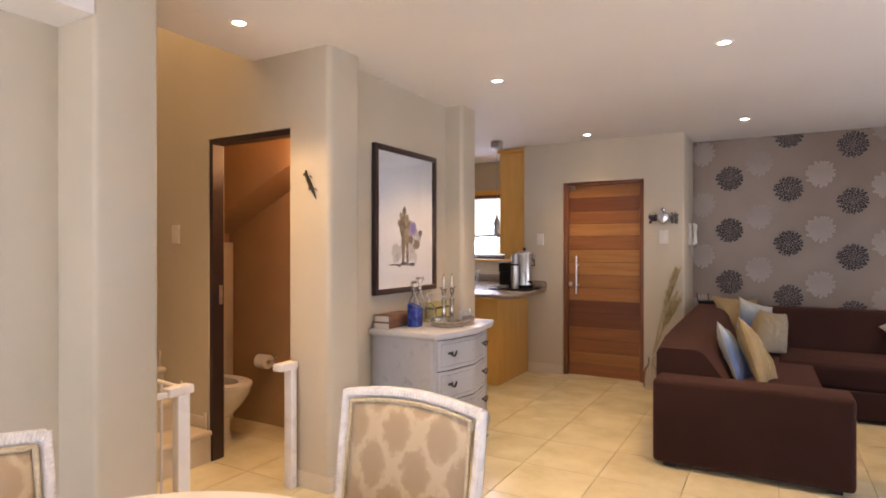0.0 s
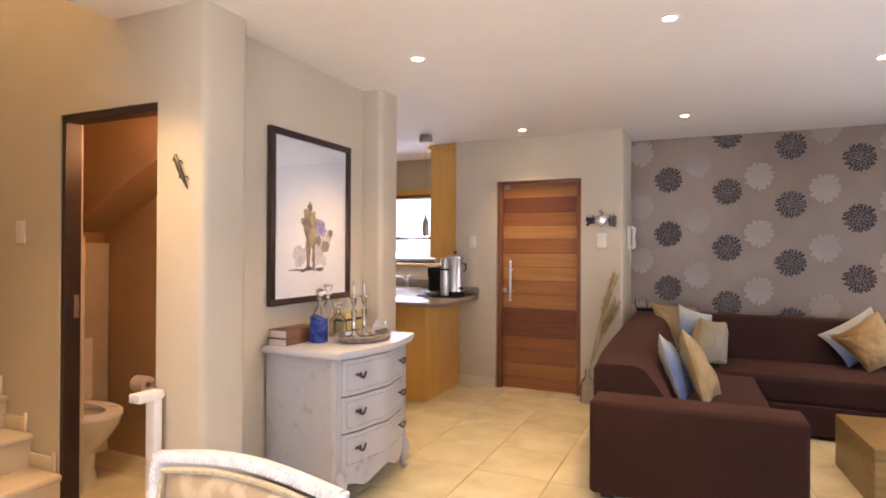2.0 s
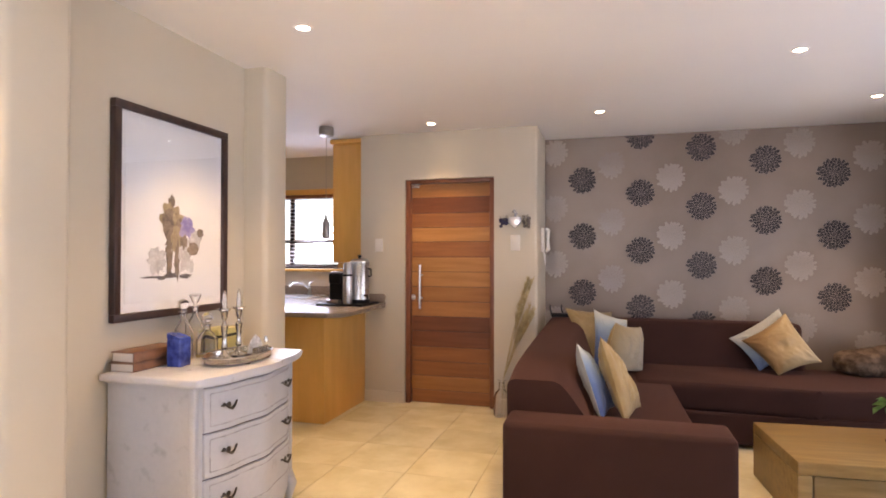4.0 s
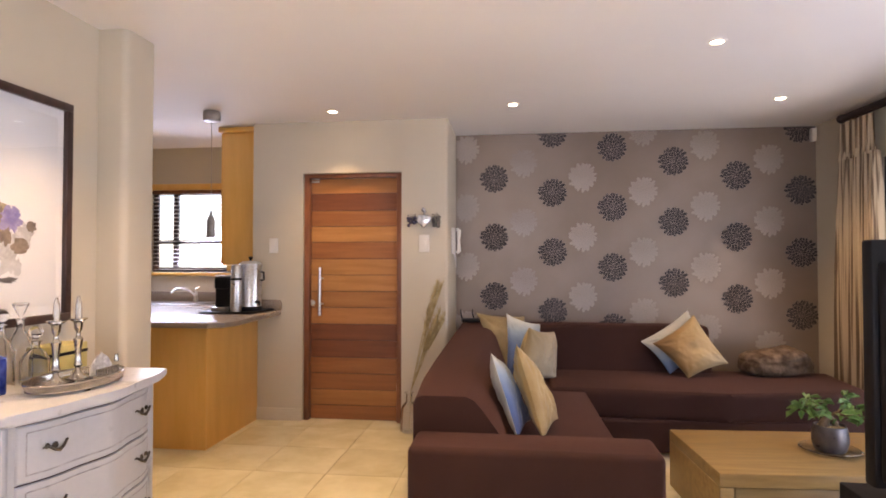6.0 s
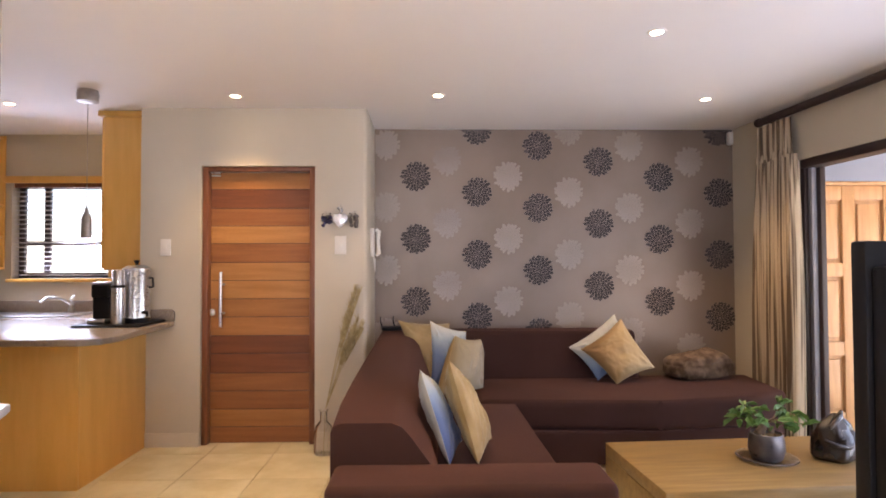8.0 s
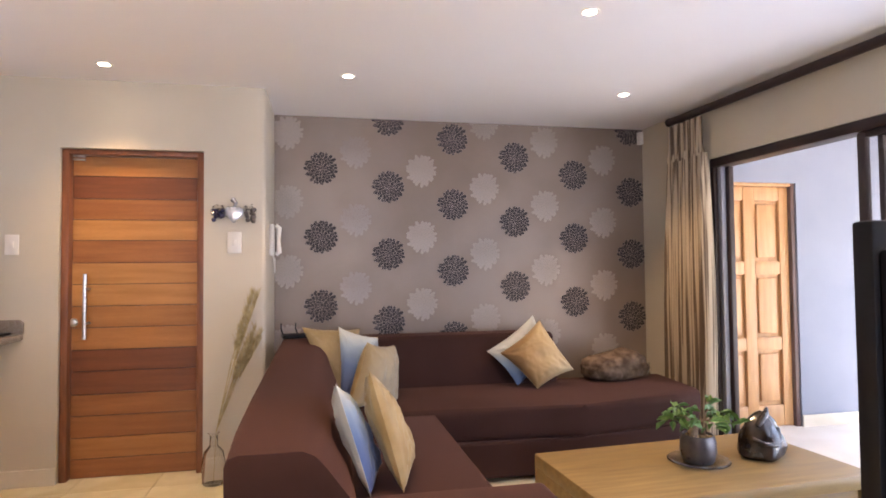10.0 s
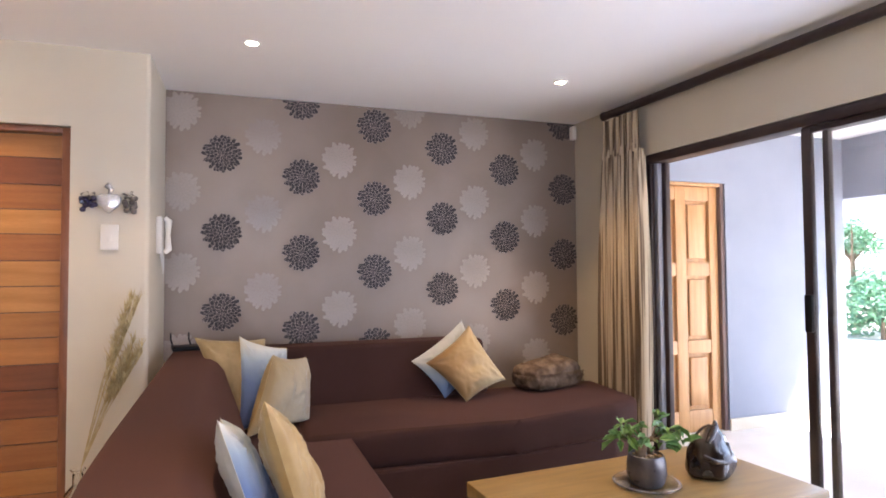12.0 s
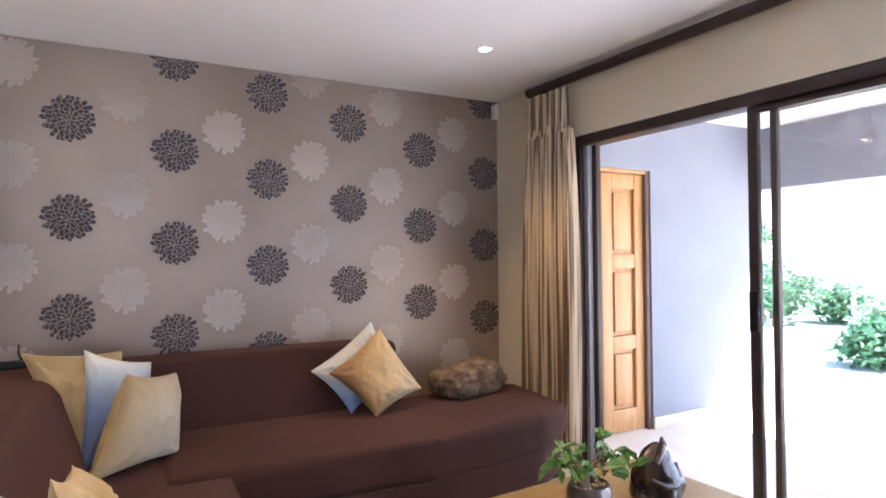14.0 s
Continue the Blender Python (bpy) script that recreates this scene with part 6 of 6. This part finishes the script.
part("spout", tube([(0, 0, 0.07), (-0.05, -0.06, 0.13), (-0.12, -0.13, 0.14), (-0.15, -0.17, 0.10)], 0.011, 10), STEEL, _v)
part("lever", tube([(0, 0, 0.09), (0.0, -0.01, 0.13), (0.05, -0.03, 0.15)], 0.007, 8), STEEL, _v)


def build_open_shelf():
    t = thing("open_shelf", pose(-4.05, 6.64, 1.27), "open yellow wood corner shelf beside the kitchen window", "shelf")
    part("back_panel", box(-0.20, 0.20, 0.105, 0.123, 0, 1.16, 0.002), YELLOW, t)
    part("side_panel", box(-0.22, -0.201, -0.14, 0.123, 0, 1.16, 0.002), YELLOW, t)
    for z in (0.0, 0.27, 0.54, 1.13):
        part("shelf", prism([(-0.20, -0.14), (0.06, -0.14), (0.17, -0.06), (0.20, 0.10), (-0.20, 0.10)], z + 0.001, z + 0.022, 0.003, 2), YELLOW, t)
    for x, y, z, r, h in ((0.10, 0.0, 0.023, 0.036, 0.09), (0.02, -0.06, 0.023, 0.034, 0.085), (0.11, 0.01, 0.293, 0.03, 0.12), (0.03, -0.04, 0.563, 0.045, 0.07)):
        c = thing("cup", pose(-4.05 + x, 6.64 + y, 1.27 + z), "white kitchen cup standing on the open shelf", "cup", "cups on the shelf")
        part("bowl", lathe([(0, 0.004), (r * 0.7, 0.0), (r * 0.75, 0.004), (r, h * 0.5), (r, h), (r * 0.9, h), (r * 0.88, h * 0.5), (0, h * 0.15)], 20), PORCELAIN, c)
        part("handle", tube([(r, 0, h * 0.8), (r + 0.02, 0, h * 0.7), (r + 0.02, 0, h * 0.4), (r, 0, h * 0.3)], 0.004, 6), PORCELAIN, c)


build_open_shelf()


def build_urn():
    single("drip_tray", box(-2.49, -2.06, 5.46, 5.86, 0.9005, 0.915, 0.004), BLACK, "flat black tray under the kitchen machines", "tray")
    u = thing("water_urn", pose(-2.172, 5.665, 0.9155) @ Matrix.Diagonal((0.86, 0.86, 1.0, 1)), "tall stainless steel hot water urn with a tap", "urn")
    part("body", lathe([(0, 0.0), (0.098, 0.0), (0.100, 0.01), (0.098, 0.03), (0.098, 0.34), (0.102, 0.35), (0.102, 0.365), (0.07, 0.385), (0, 0.39)], 36), STEEL, u)
    part("base_ring", lathe([(0.099, 0.0), (0.106, 0.0), (0.106, 0.03), (0.099, 0.034)], 36), BLACK, u)
    part("knob", lathe([(0, 0.385), (0.012, 0.385), (0.010, 0.40), (0.02, 0.41), (0.02, 0.42), (0, 0.425)], 16), BLACK, u)
    for s in (-1, 1):
        part("handle", tube([(s * 0.10, 0, 0.30), (s * 0.125, 0, 0.30), (s * 0.13, 0, 0.24), (s * 0.10, 0, 0.235)], 0.008, 8), BLACK, u)
    part("tap", tube([(0.08, -0.06, 0.07), (0.12, -0.08, 0.07), (0.125, -0.085, 0.045)], [0.010, 0.012, 0.008], 10), BLACK, u)
    f = thing("milk_flask", pose(-2.222, 5.525, 0.9155) @ Matrix.Diagonal((0.75, 0.75, 0.95, 1)), "small brushed steel flask with a dark spout", "flask")
    part("body", lathe([(0, 0), (0.052, 0.0), (0.055, 0.01), (0.055, 0.25), (0.05, 0.27), (0.05, 0.36), (0.04, 0.375), (0, 0.38)], 28), STEEL, f)
    part("band", lathe([(0.0555, 0.252), (0.0565, 0.256), (0.0565, 0.268), (0.0505, 0.272)], 28), BLACK, f)
    m = thing("coffee_machine", pose(-2.372, 5.70, 0.9155), "compact black capsule coffee machine", "coffee machine")
    part("body", box(-0.065, 0.065, -0.1, 0.12, 0, 0.25, 0.02, 3), BLACK, m)
    part("head", box(-0.06, 0.06, -0.125, 0.1, 0.17, 0.262, 0.015, 3), BLACK, m)
    part("drip_grid", box(-0.06, 0.06, -0.17, -0.1, 0, 0.03, 0.005), STEEL, m)
    part("lever", box(-0.05, 0.05, -0.12, 0.02, 0.264, 0.276, 0.004), STEEL, m)


build_urn()
PEWTER = mat("pewter_metal", (0.30, 0.27, 0.24), (0.38, 0.35, 0.32), scale=20, rough=0.4, metal=0.7)
_v = thing("pendant_lamp", pose(-2.396, 5.46, CEIL), "slim bottle-shaped pendant lamp on a thin cord", "pendant lamp")
part("canopy", lathe([(0, -0.085), (0.035, -0.085), (0.062, -0.075), (0.065, -0.03), (0.060, -0.0005), (0, -0.0005)], 28), PEWTER, _v)
part("cord", tube([(0, 0, -0.085), (0, 0, -0.765)], 0.0022, 6), PEWTER, _v)
part("shade", lathe([(0, -0.760), (0.009, -0.765), (0.011, -0.79), (0.030, -0.835), (0.034, -0.960), (0.032, -0.964), (0.028, -0.84), (0, -0.80)], 24), PEWTER, _v)

# ---- floor tiles, last ----
PX, PY = 0.4605, 0.4775
_t = finish(box(-PX / 2 + 0.0022, PX / 2 - 0.0022, -PY / 2 + 0.0022, PY / 2 - 0.0022, -0.006, 0.0), "tile", TILE)
_floor = bpy.data.objects["floor"]
_rest = bmesh.new()
for _i in range(-10, 10):
    for _j in range(-14, 8):
        _x, _y = -0.788 + PX * (_i + 0.5), 3.805 + PY * (_j + 0.5)
        if not (-4.6 < _x < 2.45 + 0.0612 * (6.54 - _y) and -2.5 < _y < 6.85):
            continue
        if _x > -2.6 and _y > -0.6:
            _o = new("tile", _t)
            _o.parent = _floor
            _o.location = (_x, _y, 0.0)
        else:
            box(_x - PX / 2 + 0.0022, _x + PX / 2 - 0.0022, _y - PY / 2 + 0.0022, _y + PY / 2 - 0.0022, -0.006, 0.0, bm=_rest)
tagged(part("far_tiles", _rest, TILE, _floor, smooth=False), kind="stuff")
